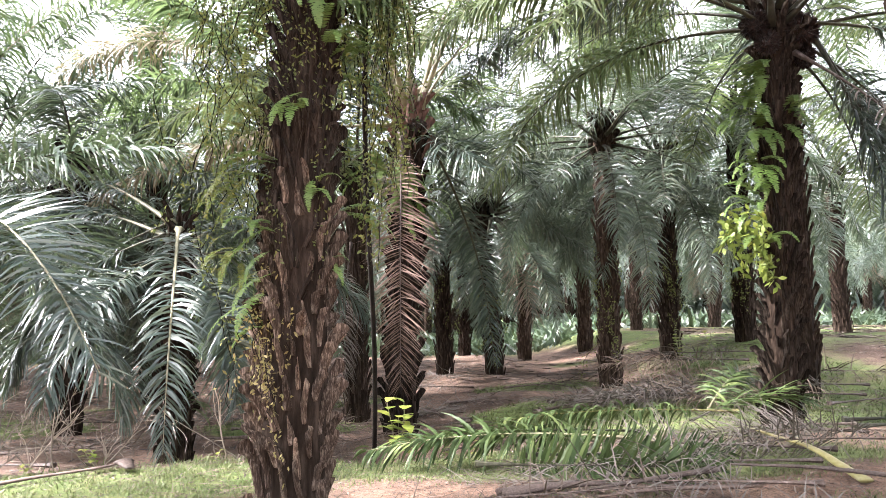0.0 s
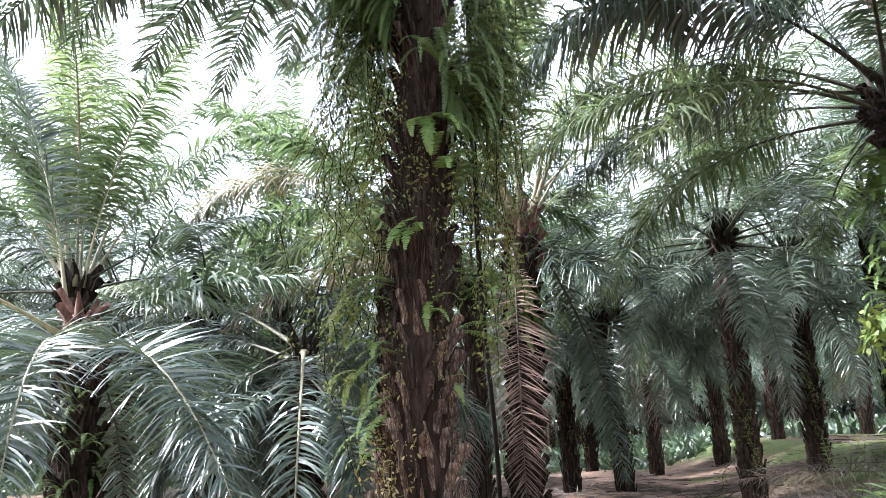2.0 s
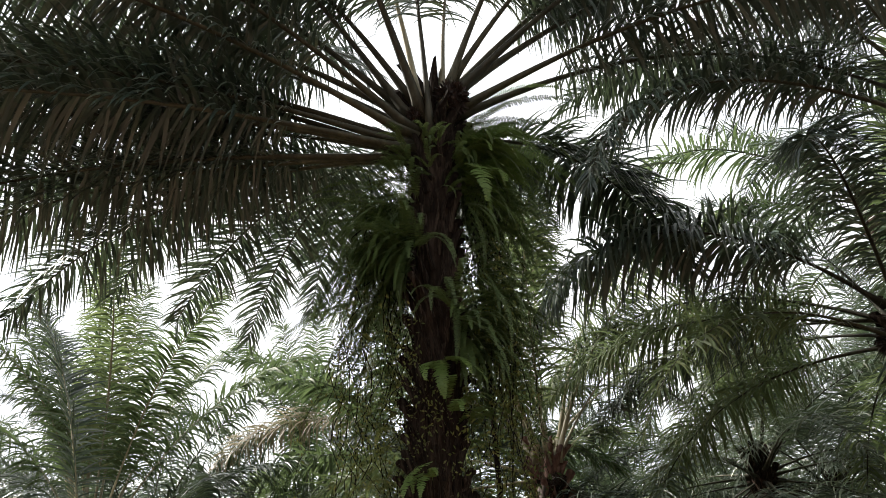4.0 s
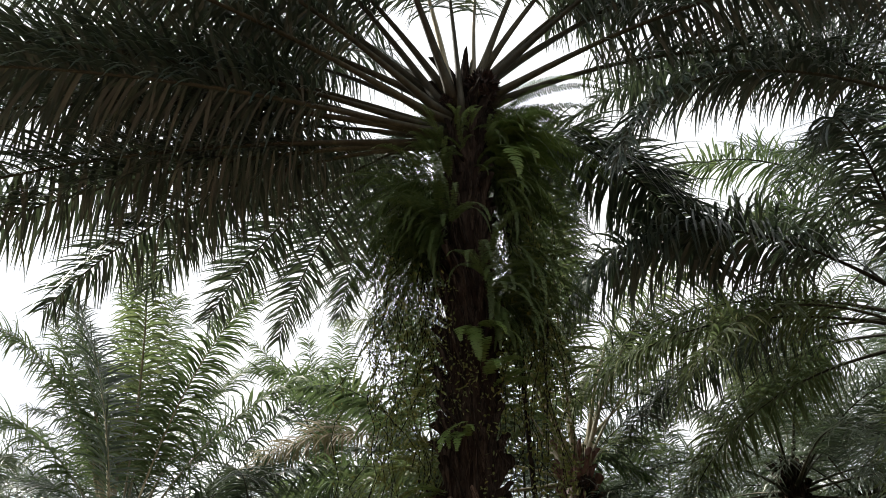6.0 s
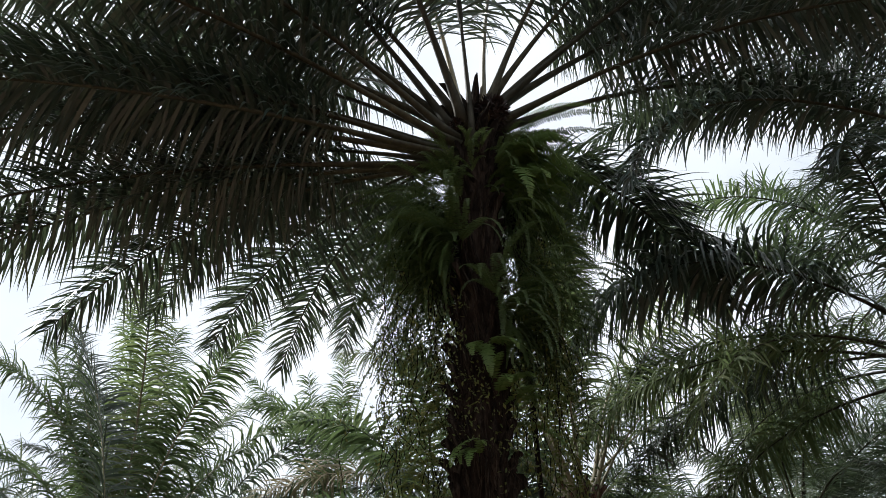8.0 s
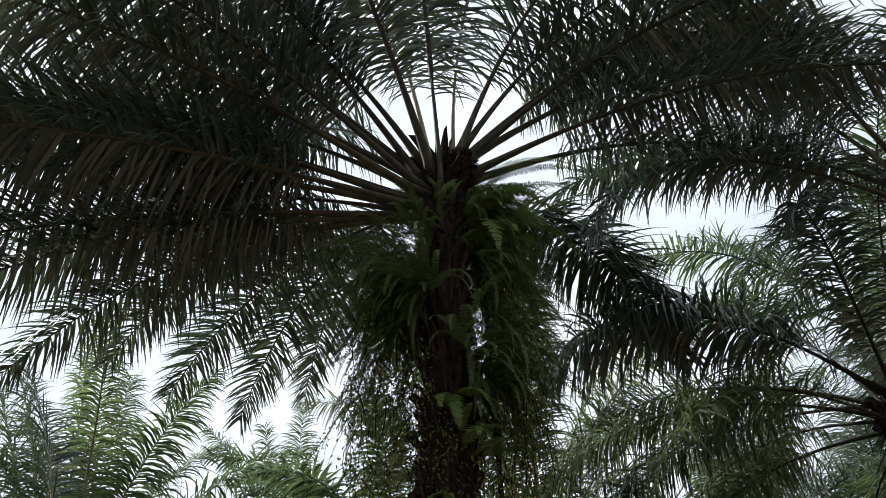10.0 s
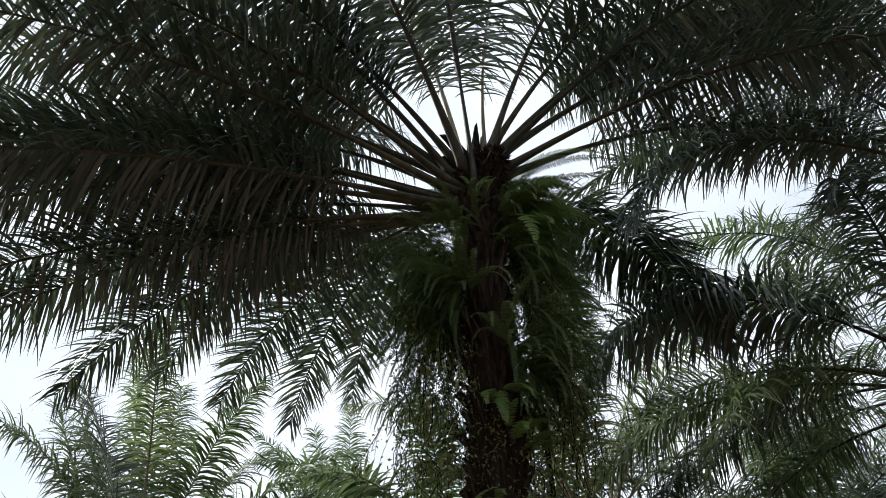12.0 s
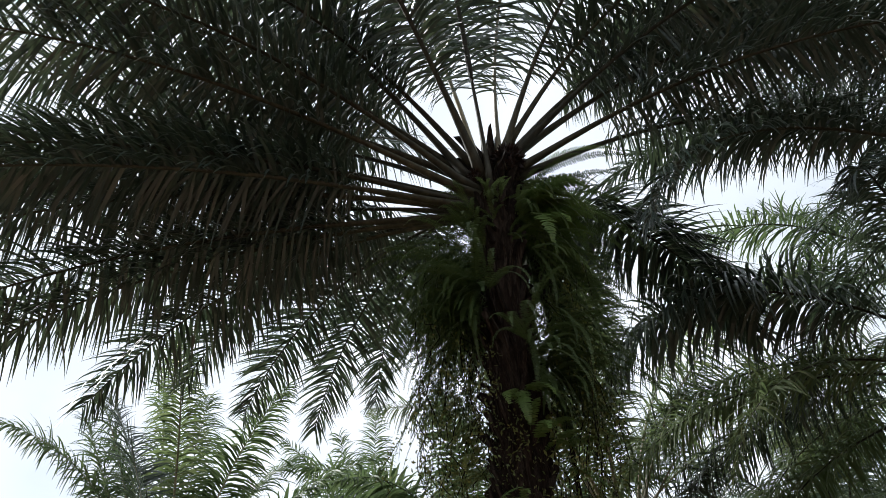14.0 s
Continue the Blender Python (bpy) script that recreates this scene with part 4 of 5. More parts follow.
def fern_clump(x, y, z, az, n, meshes, spread=70, size=1.0, label="green sword fern growing from the palm trunk"):
    ob = thing("fern", label, "fern", (x, y, z), "ferns on the palm trunks")
    for _ in range(n):
        m = Matrix.Rotation(radians(az + float(RF.uniform(-spread, spread))), 4, "Z") @ Matrix.Rotation(radians(float(RF.normal(0, 14))), 4, "Y") @ Matrix.Scale(size * float(RF.uniform(0.65, 1.15)), 4)
        child("fern_frond", meshes[int(RF.integers(len(meshes)))], ob, "", Matrix.Translation((float(RF.normal(0, 0.03)), float(RF.normal(0, 0.03)), float(RF.normal(0, 0.08)))) @ m)
    return ob


def on_main(z, az, out=0.27):
    k = (z - MZ) / 7.45
    return MX + 0.27 * k + out * math.cos(radians(az)), MY + 0.15 * k + out * math.sin(radians(az)), z


for k in range(66):
    az, z = k * 137.5 % 360, 4.5 + 3.0 * ((k * 0.618) % 1)
    if abs(az - 266) < 36 and z < 6.3:
        continue
    fern_clump(*on_main(z, az, 0.3), az, 8, FERN_LONG, size=0.75 + 0.18 * (z - 4.5))
for z, az in ((6.95, 330), (6.75, 345), (6.9, 20), (6.9, 355), (6.6, 5)):
    fern_clump(*on_main(z, az, 0.33), az, 6, FERN_BRIGHT, 60, 1.4)
for z, az in ((6.95, 215), (6.8, 200), (6.75, 320), (6.6, 205), (6.35, 225), (6.1, 195), (7.1, 190), (7.0, 330)):
    fern_clump(*on_main(z, az, 0.31), az, 7, FERN_SHORT, 60, 0.95)
# the skirt of long ferns on both flanks
for k in range(30):
    az = (180 if k % 2 else 0) + 34 * math.sin(k * 1.7)
    z = 4.9 + 1.9 * ((k * 0.618) % 1)
    fern_clump(*on_main(z, az, 0.38 + 0.22 * ((k * 0.37) % 1)), az, 6, FERN_HANG, 50, 1.0, "long green ferns hanging like a skirt from the palm trunk")
for z, az in ((7.05, 250), (6.9, 285), (6.65, 262), (6.4, 300)):
    fern_clump(*on_main(z, az, 0.27), az, 5, FERN_SHORT, 60, 0.7)
# singles lower down, where bare stubs show between them
for z, az, n, size in ((4.4, 285, 4, 1.1), (4.0, 300, 3, 1.0), (3.4, 262, 3, 0.9), (2.9, 200, 3, 0.9), (2.75, 290, 2, 0.7), (2.2, 212, 4, 1.0), (1.9, 215, 3, 0.9), (1.45, 195, 3, 0.5), (2.1, 330, 2, 0.6), (3.7, 350, 3, 1.0), (2.5, 20, 3, 1.2)):
    fern_clump(*on_main(z, az), az, n + 1, FERN_BRIGHT, 45, size * 0.95, "small bright fern tucked between old frond stubs")
# sprays that spread sideways over the creeper
for k in range(18):
    z = 1.9 + 2.9 * ((k * 0.618) % 1)
    az = 180 + 32 * math.sin(k * 2.1)
    fern_clump(*on_main(z, az, 0.3 + 0.35 * ((k * 0.37) % 1)), az, 4, FERN_SPRAY, 55, 0.5 + 0.25 * ((k * 0.71) % 1), "yellow-green fern spray drooping from the creeper")
# ferns on the neighbours
for ob, r, spots in ((p1, 0.27, ((4.1, 290, 8), (3.8, 250, 7), (3.5, 315, 7), (3.9, 200, 5), (3.2, 280, 4))), (pr, 0.28, ((5.0, 215, 8), (4.6, 200, 9), (4.2, 225, 8), (3.7, 210, 7), (3.2, 200, 4), (4.4, 300, 3), (2.6, 215, 3))),
                     (pb, 0.25, ((2.2, 270, 9), (1.7, 300, 9), (1.2, 250, 9), (0.8, 290, 8), (1.9, 230, 8), (0.4, 260, 8), (1.4, 330, 7))), (pc, 0.25, ((1.6, 300, 6), (1.0, 280, 6), (0.5, 320, 6)))):
    for z, az, n in spots:
        h = z - ob.location.z
        fern_clump(ob.location.x + r * math.cos(radians(az)), ob.location.y + r * math.sin(radians(az)), z, az, n + 4, FERN_SHORT if ob in (pb, pc) else FERN_BRIGHT, 65, 0.75 if ob in (pb, pc) else 1.2)


def small_leaves(rng, pts, size, per=1):
    """Small pointed leaves scattered along a set of places."""
    pts = np.repeat(pts, per, 0)
    n = len(pts)
    d = unit(rng.normal(0, 1, (n, 3)) + np.array([0, 0, -0.3]))
    w = np.cross(d, rng.normal(0, 1, (n, 3)))
    return strips(pts + rng.normal(0, 0.012, pts.shape), d, unit(w), size * rng.uniform(0.7, 1.3, n), size * 0.5 * rng.uniform(0.8, 1.2, n), rng.uniform(0, 0.6, n), 2, (0.35, 1, 0.1))


def creeper(name, label, rng, tops, length, leaf, mat, wander=0.05):
    """Thin stems that hang from the tops and carry small leaves."""
    geo, leaves = [], []
    for x, y, z in tops:
        n = 14
        ln = length * rng.uniform(0.5, 1.15)
        drift = np.cumsum(rng.normal(0, wander, (n, 2)), 0)
        path = np.stack([x + drift[:, 0], y + drift[:, 1], z - ln * np.linspace(0, 1, n)], 1)
        geo.append(tube(path, np.full(n, 0.004), 3))
        k = int(ln * 66)
        u = np.sort(rng.uniform(0, n - 1.01, k))
        leaves.append(np.stack([np.interp(u, np.arange(n), path[:, c]) for c in range(3)], 1) + rng.normal(0, 0.035, (k, 3)))
    ob = thing(name, label, "climbing plant", tops[0])
    o = np.array(tops[0])
    v, f, _ = joined(geo)
    tagged(child("stem", mesh_np("stem", v - o, f, [M_LIANA]), ob), kind="stuff")
    v, f = small_leaves(rng, np.concatenate(leaves), leaf)
    tagged(child("foliage", mesh_np("foliage", v - o, f, [mat]), ob), kind="stuff")
    return ob


rng = np.random.default_rng(81)
tops = []
for k in range(30):
    x = -0.36 - 0.68 * rng.random() ** 1.3
    tops.append((x, 6.45 + rng.normal(0, 0.22), 4.9 - 0.9 * max(0, -x - 0.7) + rng.normal(0, 0.35)))
creeper("creeper", "fine-leaved creeper hanging in a curtain beside the trunk", rng, tops, 2.5, 0.036, M_CREEPER, 0.075)
tops = [(0.26 + 0.45 * rng.random(), 6.75 + rng.normal(0, 0.15), 5.3 + rng.normal(0, 0.4)) for k in range(26)]
creeper("creeper", "thin green creeper trailing down beside the trunk", rng, tops, 2.6, 0.045, M_CREEPER)
tops = []
for k in range(70):
    a = math.pi - rng.normal(0.3, 0.4) if k % 5 < 2 else rng.normal(0.35, 0.4)
    q = rng.uniform(0.4, 0.85)
    tops.append((-0.05 + q * math.cos(a), 6.6 + q * math.sin(a), 6.75 - 0.9 * (q - 0.35) + rng.normal(0, 0.3)))
creeper("creeper", "fine green creeper draped round the crown of the trunk", rng, tops, 2.4, 0.04, M_FERN)
tops = [(-0.5 + 0.1 * rng.normal(), 6.35 + rng.normal(0, 0.1), 1.75 + rng.normal(0, 0.15)) for k in range(10)]
creeper("creeper", "dry yellowish creeper clinging low on the trunk", rng, tops, 1.0, 0.04, leaf_material("creeper_leaf_dry", (0.20, 0.17, 0.06), (0.28, 0.20, 0.09), (0.34, 0.26, 0.12), 0.7, 0.2, 0.3), 0.025)
tops = [(5.98 + 0.13 * rng.normal(), 9.9 + rng.normal(0, 0.1), 2.95 + rng.normal(0, 0.12)) for k in range(9)]
creeper("creeper", "bright yellow-green creeper with broad leaves on a palm trunk", rng, tops, 0.85, 0.12, M_YELLOW, 0.05)
for x, y, z in ((8.45, 18.0, 3.2), (10.0, 17.2, 4.0), (6.1, 16.1, 2.6), (3.3, 21.7, 2.6), (4.5, 20.5, 2.5)):
    tops = [(x + 0.22 * rng.normal(), y + rng.normal(0, 0.15), z + rng.normal(0, 0.4)) for k in range(5)]
    creeper("creeper", "leafy creeper climbing a distant palm trunk", rng, tops, 2.0, 0.05, M_CREEPER, 0.06)


def trunk_fibres(rng, n=520):
    """Loose brown fibres and roots that hang over the upper trunk."""
    geo = []
    z = rng.uniform(1.9, 5.2, n)
    az = rng.uniform(0, 2 * np.pi, n)
    k = z / 7.45
    r = rng.uniform(0.245, 0.30, n)
    base = np.stack([0.27 * k + r * np.cos(az), 0.15 * k + r * np.sin(az), z], 1)
    tan = np.stack([-np.sin(az), np.cos(az), 0 * az], 1)
    d = tan * rng.normal(0, 0.45, (n, 1)) + np.array([0, 0, -1.0]) + 0.12 * np.stack([np.cos(az), np.sin(az), 0 * az], 1)
    v, f = strips(base, d, tan, rng.uniform(0.15, 0.7, n), rng.uniform(0.003, 0.008, n), rng.uniform(0.1, 0.6, n), 4, (1, 0.9, 0.7, 0.4))
    tr = [o for o in main.children if o.name.startswith("trunk")][0]
    child("fibre_mat", mesh_np("fibre_mat", v, f, [M_FIBRE]), tr, "loose brown hanging fibres")


trunk_fibres(np.random.default_rng(82))

# the dark liana that runs from the ground up into the crown
t_ = np.linspace(0, 1, 20)
liana_path = np.stack([0.62 - 0.27 * t_ + 0.03 * np.sin(t_ * 9), 9.9 - 3.0 * t_, -0.2 + 6.9 * t_], 1)
liana = thing("liana", "dark woody liana stretched from ground to palm crown", "climbing plant", (0.62, 9.9, -0.2))
child("stem", mesh_np("stem", *(lambda g: (g[0] - liana_path[0], g[1]))(tube(liana_path, np.full(20, 0.03), 7)), [M_LIANA], smooth=True), liana)

# ======== what lies on the ground ========


def fallen_frond(x, y, heading, length, mat, stem_mat, label, lift=0.10, pitch=-2.0, bend=-3.0, lie=0.55, pairs=80, blade=0.045, leaf=0.85, seed=0, roll=0.0, droop=0.8, sparse=0.0, sweep=0.0):
    rng = np.random.default_rng(seed + 300)
    leaves, stem = frond_geometry(rng, pitch, bend, length, sweep, pairs=pairs, segs=4, blade=blade, leaf=leaf, start=0.18, lie=lie, droop=droop, sparse=sparse, mess=0.12 if mat is M_LEAF_CUT else 0.22)
    ob = thing("fallen_frond", label, "palm frond", (x, y, gz(x, y) + lift), "fallen fronds on the ground")
    m = Matrix.Rotation(radians(heading), 4, "Z") @ Matrix.Rotation(radians(roll), 4, "X")
    rot = np.array(m)[:3, :3]
    for name, (v, f), mt in (("foliage", leaves, mat), ("rachis", stem, stem_mat)):
        w = v @ rot.T
        floor = ground_z(w[:, 0] + x, w[:, 1] + y) + 0.012 - (gz(x, y) + lift)
        low = w[:, 2] < floor
        w[low, 2] = floor[low] + 0.25 * np.minimum(0.04, floor[low] - w[low, 2])
        tagged(child(name, mesh_np(name, w, f, [mt]), ob), kind="stuff" if name == "foliage" else "")
    return ob


GREEN, DRY = "freshly cut green palm frond lying on the ground", "dead brown palm frond lying on the ground"
fallen_frond(3.5, 7.9, 178, 3.1, M_LEAF_CUT, M_RACHIS_PALE, GREEN, 0.26, 7, 18, 0.1, seed=1, roll=-8, leaf=0.55, blade=0.038, pairs=72, droop=1.6)
fallen_frond(3.6, 8.5, 186, 2.9, M_LEAF_CUT, M_RACHIS, GREEN, 0.24, 5, 14, 0.1, seed=2, roll=20, leaf=0.6, blade=0.038, pairs=68, droop=1.4)
fallen_frond(5.3, 9.4, 172, 3.0, M_LEAF_CUT, M_RACHIS_YELLOW, "cut palm frond with a yellow midrib lying on the ground", 0.36, 3, 10, 0.0, seed=3, roll=12, leaf=0.5, blade=0.038, pairs=61, droop=1.9)
fallen_frond(5.0, 9.7, 48, 2.2, M_LEAF_CUT, M_RACHIS_PALE, GREEN, 0.28, 26, 40, 0.0, seed=31, roll=10, leaf=0.5, blade=0.038, pairs=68, droop=1.2)
fallen_frond(4.6, 9.3, 20, 2.4, M_LEAF_CUT, M_RACHIS, GREEN, 0.26, 14, 30, 0.1, seed=4, roll=-10, leaf=0.6, blade=0.038, pairs=61)
fallen_frond(1.5, 7.7, -16, 2.3, M_LEAF_CUT, M_RACHIS, GREEN, 0.12, 3, 4, 0.2, seed=5, roll=84, leaf=0.5, blade=0.038, pairs=55, droop=0.0)
fallen_frond(2.1, 8.1, -10, 2.2, M_LEAF_CUT, M_RACHIS, GREEN, 0.12, 2, 4, 0.2, seed=41, roll=78, leaf=0.42, blade=0.038, pairs=50, droop=0.0)
fallen_frond(7.0, 9.7, 4, 3.2, M_LEAF_CUT, M_RACHIS, GREEN, 0.12, 3, 6, 0.2, seed=6, roll=80, leaf=0.6, blade=0.038, pairs=62, droop=0.0)
fallen_frond(6.8, 9.2, -4, 3.0, M_LEAF_CUT, M_RACHIS, GREEN, 0.12, 4, 8, 0.1, seed=61, roll=60, leaf=0.55, blade=0.038, pairs=62, droop=0.3)
for k, (x, y, hd) in enumerate(((6.6, 8.9, 188), (6.3, 8.3, 178), (6.9, 8.0, 172), (6.2, 7.5, 183))):
    fallen_frond(x, y, hd, 2.6, M_LEAF_GREY, M_RACHIS_DRY, DRY, 0.2, 4, 10, 0.2, seed=150 + k, roll=-20 + 15 * k, leaf=0.6, blade=0.014, pairs=75, droop=0.6)
PINK = "heap-lying pinkish-brown withered palm frond on grass"
for k, (x, y, hd, ln) in enumerate(((3.3, 12.0, 34, 3.6), (3.8, 12.9, 28, 3.8), (5.0, 13.2, 12, 3.8), (5.6, 13.9, 18, 3.6), (6.2, 14.4, 8, 3.6), (4.6, 12.6, 22, 3.6), (7.6, 12.9, 196, 3.4), (8.6, 14.8, 190, 3.4), (8.8, 11.6, 176, 3.2), (9.4, 12.3, 185, 3.2))):
    fallen_frond(x, y, hd, ln, M_LEAF_DRY if k % 3 else M_LEAF_GREY, M_RACHIS_DRY, PINK, 0.22, 3, 7, 0.25, seed=170 + k, leaf=0.65, blade=0.02, pairs=70, droop=1.0)
fallen_frond(5.4, 7.6, 160, 3.4, M_LEAF_GREY, M_RACHIS_DRY, DRY, 0.12, 2, 5, 0.4, seed=7, blade=0.014, pairs=70)
fallen_frond(4.4, 6.4, 165, 3.2, M_LEAF_GREY, M_RACHIS_DRY, DRY, 0.10, 1, 4, 0.5, seed=8, blade=0.014, pairs=70)
fallen_frond(4.8, 7.0, 172, 3.0, M_LEAF_GREY, M_RACHIS_DRY, DRY, 0.16, 1, 4, 0.3, seed=9, blade=0.014, pairs=70)
fallen_frond(0.2, 6.15, 204, 3.4, M_LEAF_DEAD, M_RACHIS_DRY, DRY, 0.08, 0, 1, 0.6, seed=10, blade=0.016, leaf=0.55, pairs=70)
fallen_frond(-1.1, 6.25, -4, 3.0, M_LEAF_DEAD, M_RACHIS_DRY, DRY, 0.07, 0, 1, 0.6, seed=11, blade=0.014, leaf=0.6, pairs=64)
fallen_frond(0.6, 6.3, 8, 3.0, M_LEAF_DEAD, M_RACHIS_DRY, DRY, 0.06, 0, 2, 0.6, seed=12, blade=0.014, leaf=0.6, pairs=64)
fallen_frond(2.2, 5.6, -8, 3.0, M_LEAF_GREY, M_RACHIS_DRY, DRY, 0.08, 0, 2, 0.6, seed=13, blade=0.014, leaf=0.6, pairs=64)
for k, (x, y, hd, ln) in enumerate(((3.6, 12.8, 14, 3.8), (7.2, 13.4, 190, 3.6), (4.3, 13.3, 8, 3.5), (6.6, 12.6, 170, 3.2), (-3.4, 10.6, 170, 3.6), (-1.2, 12.6, 185, 3.4), (-5.0, 11.6, 10, 3.4), (-0.6, 14.2, 160, 3.2),
                                    (2.4, 15.4, 20, 3.4), (3.4, 17.6, 170, 3.4), (-3.0, 16.8, 5, 3.4), (-7.2, 10.4, 30, 3.2), (8.0, 11.4, 15, 3.4), (7.2, 12.2, 175, 3.2), (1.6, 10.6, 12, 2.8), (5.2, 18.6, 15, 3.2))):
    fallen_frond(x, y, hd, ln, M_LEAF_GREY if k % 2 else M_LEAF_DEAD, M_RACHIS_DRY, DRY, 0.12, 1, 4, 0.4, seed=20 + k, blade=0.016, pairs=64, leaf=0.7)

rng = np.random.default_rng(123)
for k in range(34):
    y = rng.uniform(11.5, 27)
    x = rng.uniform(-0.45, 0.85) * y
    if min(math.hypot(x - a, y - b) for a, b in taken + [(-2.0, 11.0), (-4.45, 9.6), (0.6, 15.0)]) > 1.0:
        fallen_frond(x, y, float(rng.uniform(0, 360)), float(rng.uniform(2.4, 3.8)), M_LEAF_DEAD if k % 3 else M_LEAF_GREY, M_RACHIS_DRY, DRY, 0.12, 1, 4, 0.4, seed=60 + k, blade=0.02, pairs=44, leaf=0.7)


def cut_petiole(pts, w, label="bare cut petiole of an old frond, grey-brown", mat=M_PETIOLE):
    """The thick foot of an old frond, flat underneath and curved along its length."""
    pts = np.array(pts, float)
    u, n = np.linspace(0, 1, len(pts)), 14
    s = np.linspace(0, 1, n)
    path = np.stack([np.interp(s, u, pts[:, k]) for k in range(3)], 1)
    for _ in range(6):
        path[1:-1] = (path[:-2] + 2 * path[1:-1] + path[2:]) / 4
    path[:, 2] += ground_z(path[:, 0], path[:, 1])
    r = np.random.default_rng(int(abs(pts[0, 0]) * 1000))
    v, f = tube(path, w * np.interp(s, [0, 0.15, 0.6, 1], [1.25, 1.0, 0.75, 0.45]) * 1.3 * r.uniform(0.93, 1.07, n), 8, 0.32)
    ob = tagged(new("cut_petiole", mesh_np("cut_petiole", v - path[0], f, [mat], smooth=True)), label, "palm petiole", "cut petioles on the ground")
    ob.location = path[0]
    return ob


cut_petiole([(-1.0, 4.55, 0.04), (-0.45, 5.2, 0.06), (0.25, 6.3, 0.16)], 0.075)
cut_petiole([(1.1, 4.6, 0.04), (0.6, 4.95, 0.05), (0.08, 5.35, 0.07)], 0.07)
cut_petiole([(1.15, 4.75, 0.03), (1.6, 5.0, 0.14), (2.3, 5.2, 0.19), (3.2, 5.2, 0.16)], 0.07)
cut_petiole([(1.5, 6.55, 0.04), (1.9, 6.65, 0.06), (2.5, 6.8, 0.08)], 0.085)
cut_petiole([(3.7, 7.0, 0.16), (3.0, 6.85, 0.12), (2.3, 6.6, 0.06)], 0.05)
cut_petiole([(3.9, 6.6, 0.10), (3.1, 6.6, 0.08), (2.3, 6.4, 0.04)], 0.045)
cut_petiole([(-4.6, 7.3, 0.03), (-3.4, 8.0, 0.05), (-2.2, 8.75, 0.06)], 0.06)
cut_petiole([(-0.3, 4.7, 0.03), (0.8, 4.75, 0.03), (2.0, 4.7, 0.03)], 0.03)
cut_petiole([(2.5, 4.75, 0.03), (3.4, 4.85, 0.05), (4.0, 4.9, 0.04)], 0.055)
cut_petiole([(-2.1, 8.7, 0.10), (-2.0, 8.55, 0.06)], 0.07, "short grey cut petiole stub on grass")
cut_petiole([(4.9, 6.5, 0.06), (4.95, 7.3, 0.2), (4.9, 8.5, 0.26)], 0.05, "freshly cut yellow-green petiole with a grey foot", M_RACHIS_YELLOW)
cut_petiole([(5.0, 5.9, 0.2), (4.4, 6.3, 0.26), (3.8, 6.9, 0.22)], 0.05)


def grass(rng, n):
    """Short blades where the ground carries grass, thicker near the bank."""
    x, y = rng.uniform(-7, 10.5, n * 6), rng.uniform(4.4, 18, n * 6)
    keep = rng.random(n * 6) < cover(x, y) * np.where(y < 10, 1, 0.4) * (0.35 + 0.65 * (np.sin(x * 5 + 2 * np.sin(y * 3)) * np.sin(y * 6 + x) > 0.0) * (np.sin(x * 2.1 - y * 1.7) > -0.75))
    x, y = x[keep][:n], y[keep][:n]
    m = len(x)
    tall = 0.035 + 0.05 * rng.random(m) ** 2 + 0.10 * (rng.random(m) < 0.05) * sm((y - 8.3) / 0.6)
    az = rng.uniform(0, 2 * np.pi, m)
    d = np.stack([0.7 * np.cos(az), 0.7 * np.sin(az), np.full(m, 1.0)], 1)
    w = np.stack([-np.sin(az), np.cos(az), 0 * az], 1)
    v, f = strips(np.stack([x, y, ground_z(x, y) - 0.004], 1), d, w, tall, np.where(y > 10, 0.014, 0.009), rng.uniform(0.3, 1.5, m), 2, (1, 0.8, 0.1))
    tagged(new("grass", mesh_np("grass", v, f, [M_GRASS])), "short sparse green and yellow grass on soil", "grass", kind="stuff")


grass(np.random.default_rng(91), 80000)


def litter(rng, n):
    """Dry leaflets and bits of stem strewn over the soil."""
    y = 4.2 + 24 * rng.random(n) ** 1.35
    x = rng.uniform(-0.75, 0.95, n) * np.maximum(y, 6)
    keep = rng.random(n) < np.where(y < 7.5, 0.32, 1.0) * (0.25 + 0.75 * (np.sin(x * 1.7 + 0.8 * y) * np.sin(y * 1.3 - x * 0.4) > -0.1)) - 0.5 * cover(x, y)
    x, y = x[keep], y[keep]
    m = len(x)
    az = rng.uniform(0, 2 * np.pi, m)
    d = np.stack([np.cos(az), np.sin(az), rng.uniform(-0.02, 0.12, m)], 1)
    w = np.stack([-np.sin(az), np.cos(az), rng.normal(0, 0.3, m)], 1)
    v, f = strips(np.stack([x, y, ground_z(x, y) + 0.012], 1), d, w, (0.03 + 0.3 * rng.random(m) ** 2.4) * (1 + np.maximum(y - 8, 0) / 14), rng.uniform(0.005, 0.017, m) * (1 + np.maximum(y - 8, 0) / 5), rng.uniform(0, 0.15, m), 3, (0.6, 1, 0.7, 0.2))
    v[:, 2] = np.maximum(v[:, 2], ground_z(v[:, 0], v[:, 1]) + 0.004)
    tagged(new("leaf_litter", mesh_np("leaf_litter", v, f, [M_LITTER])), "dry grey-brown palm leaflets strewn on soil", "leaf litter", kind="stuff")


litter(np.random.default_rng(92), 60000)


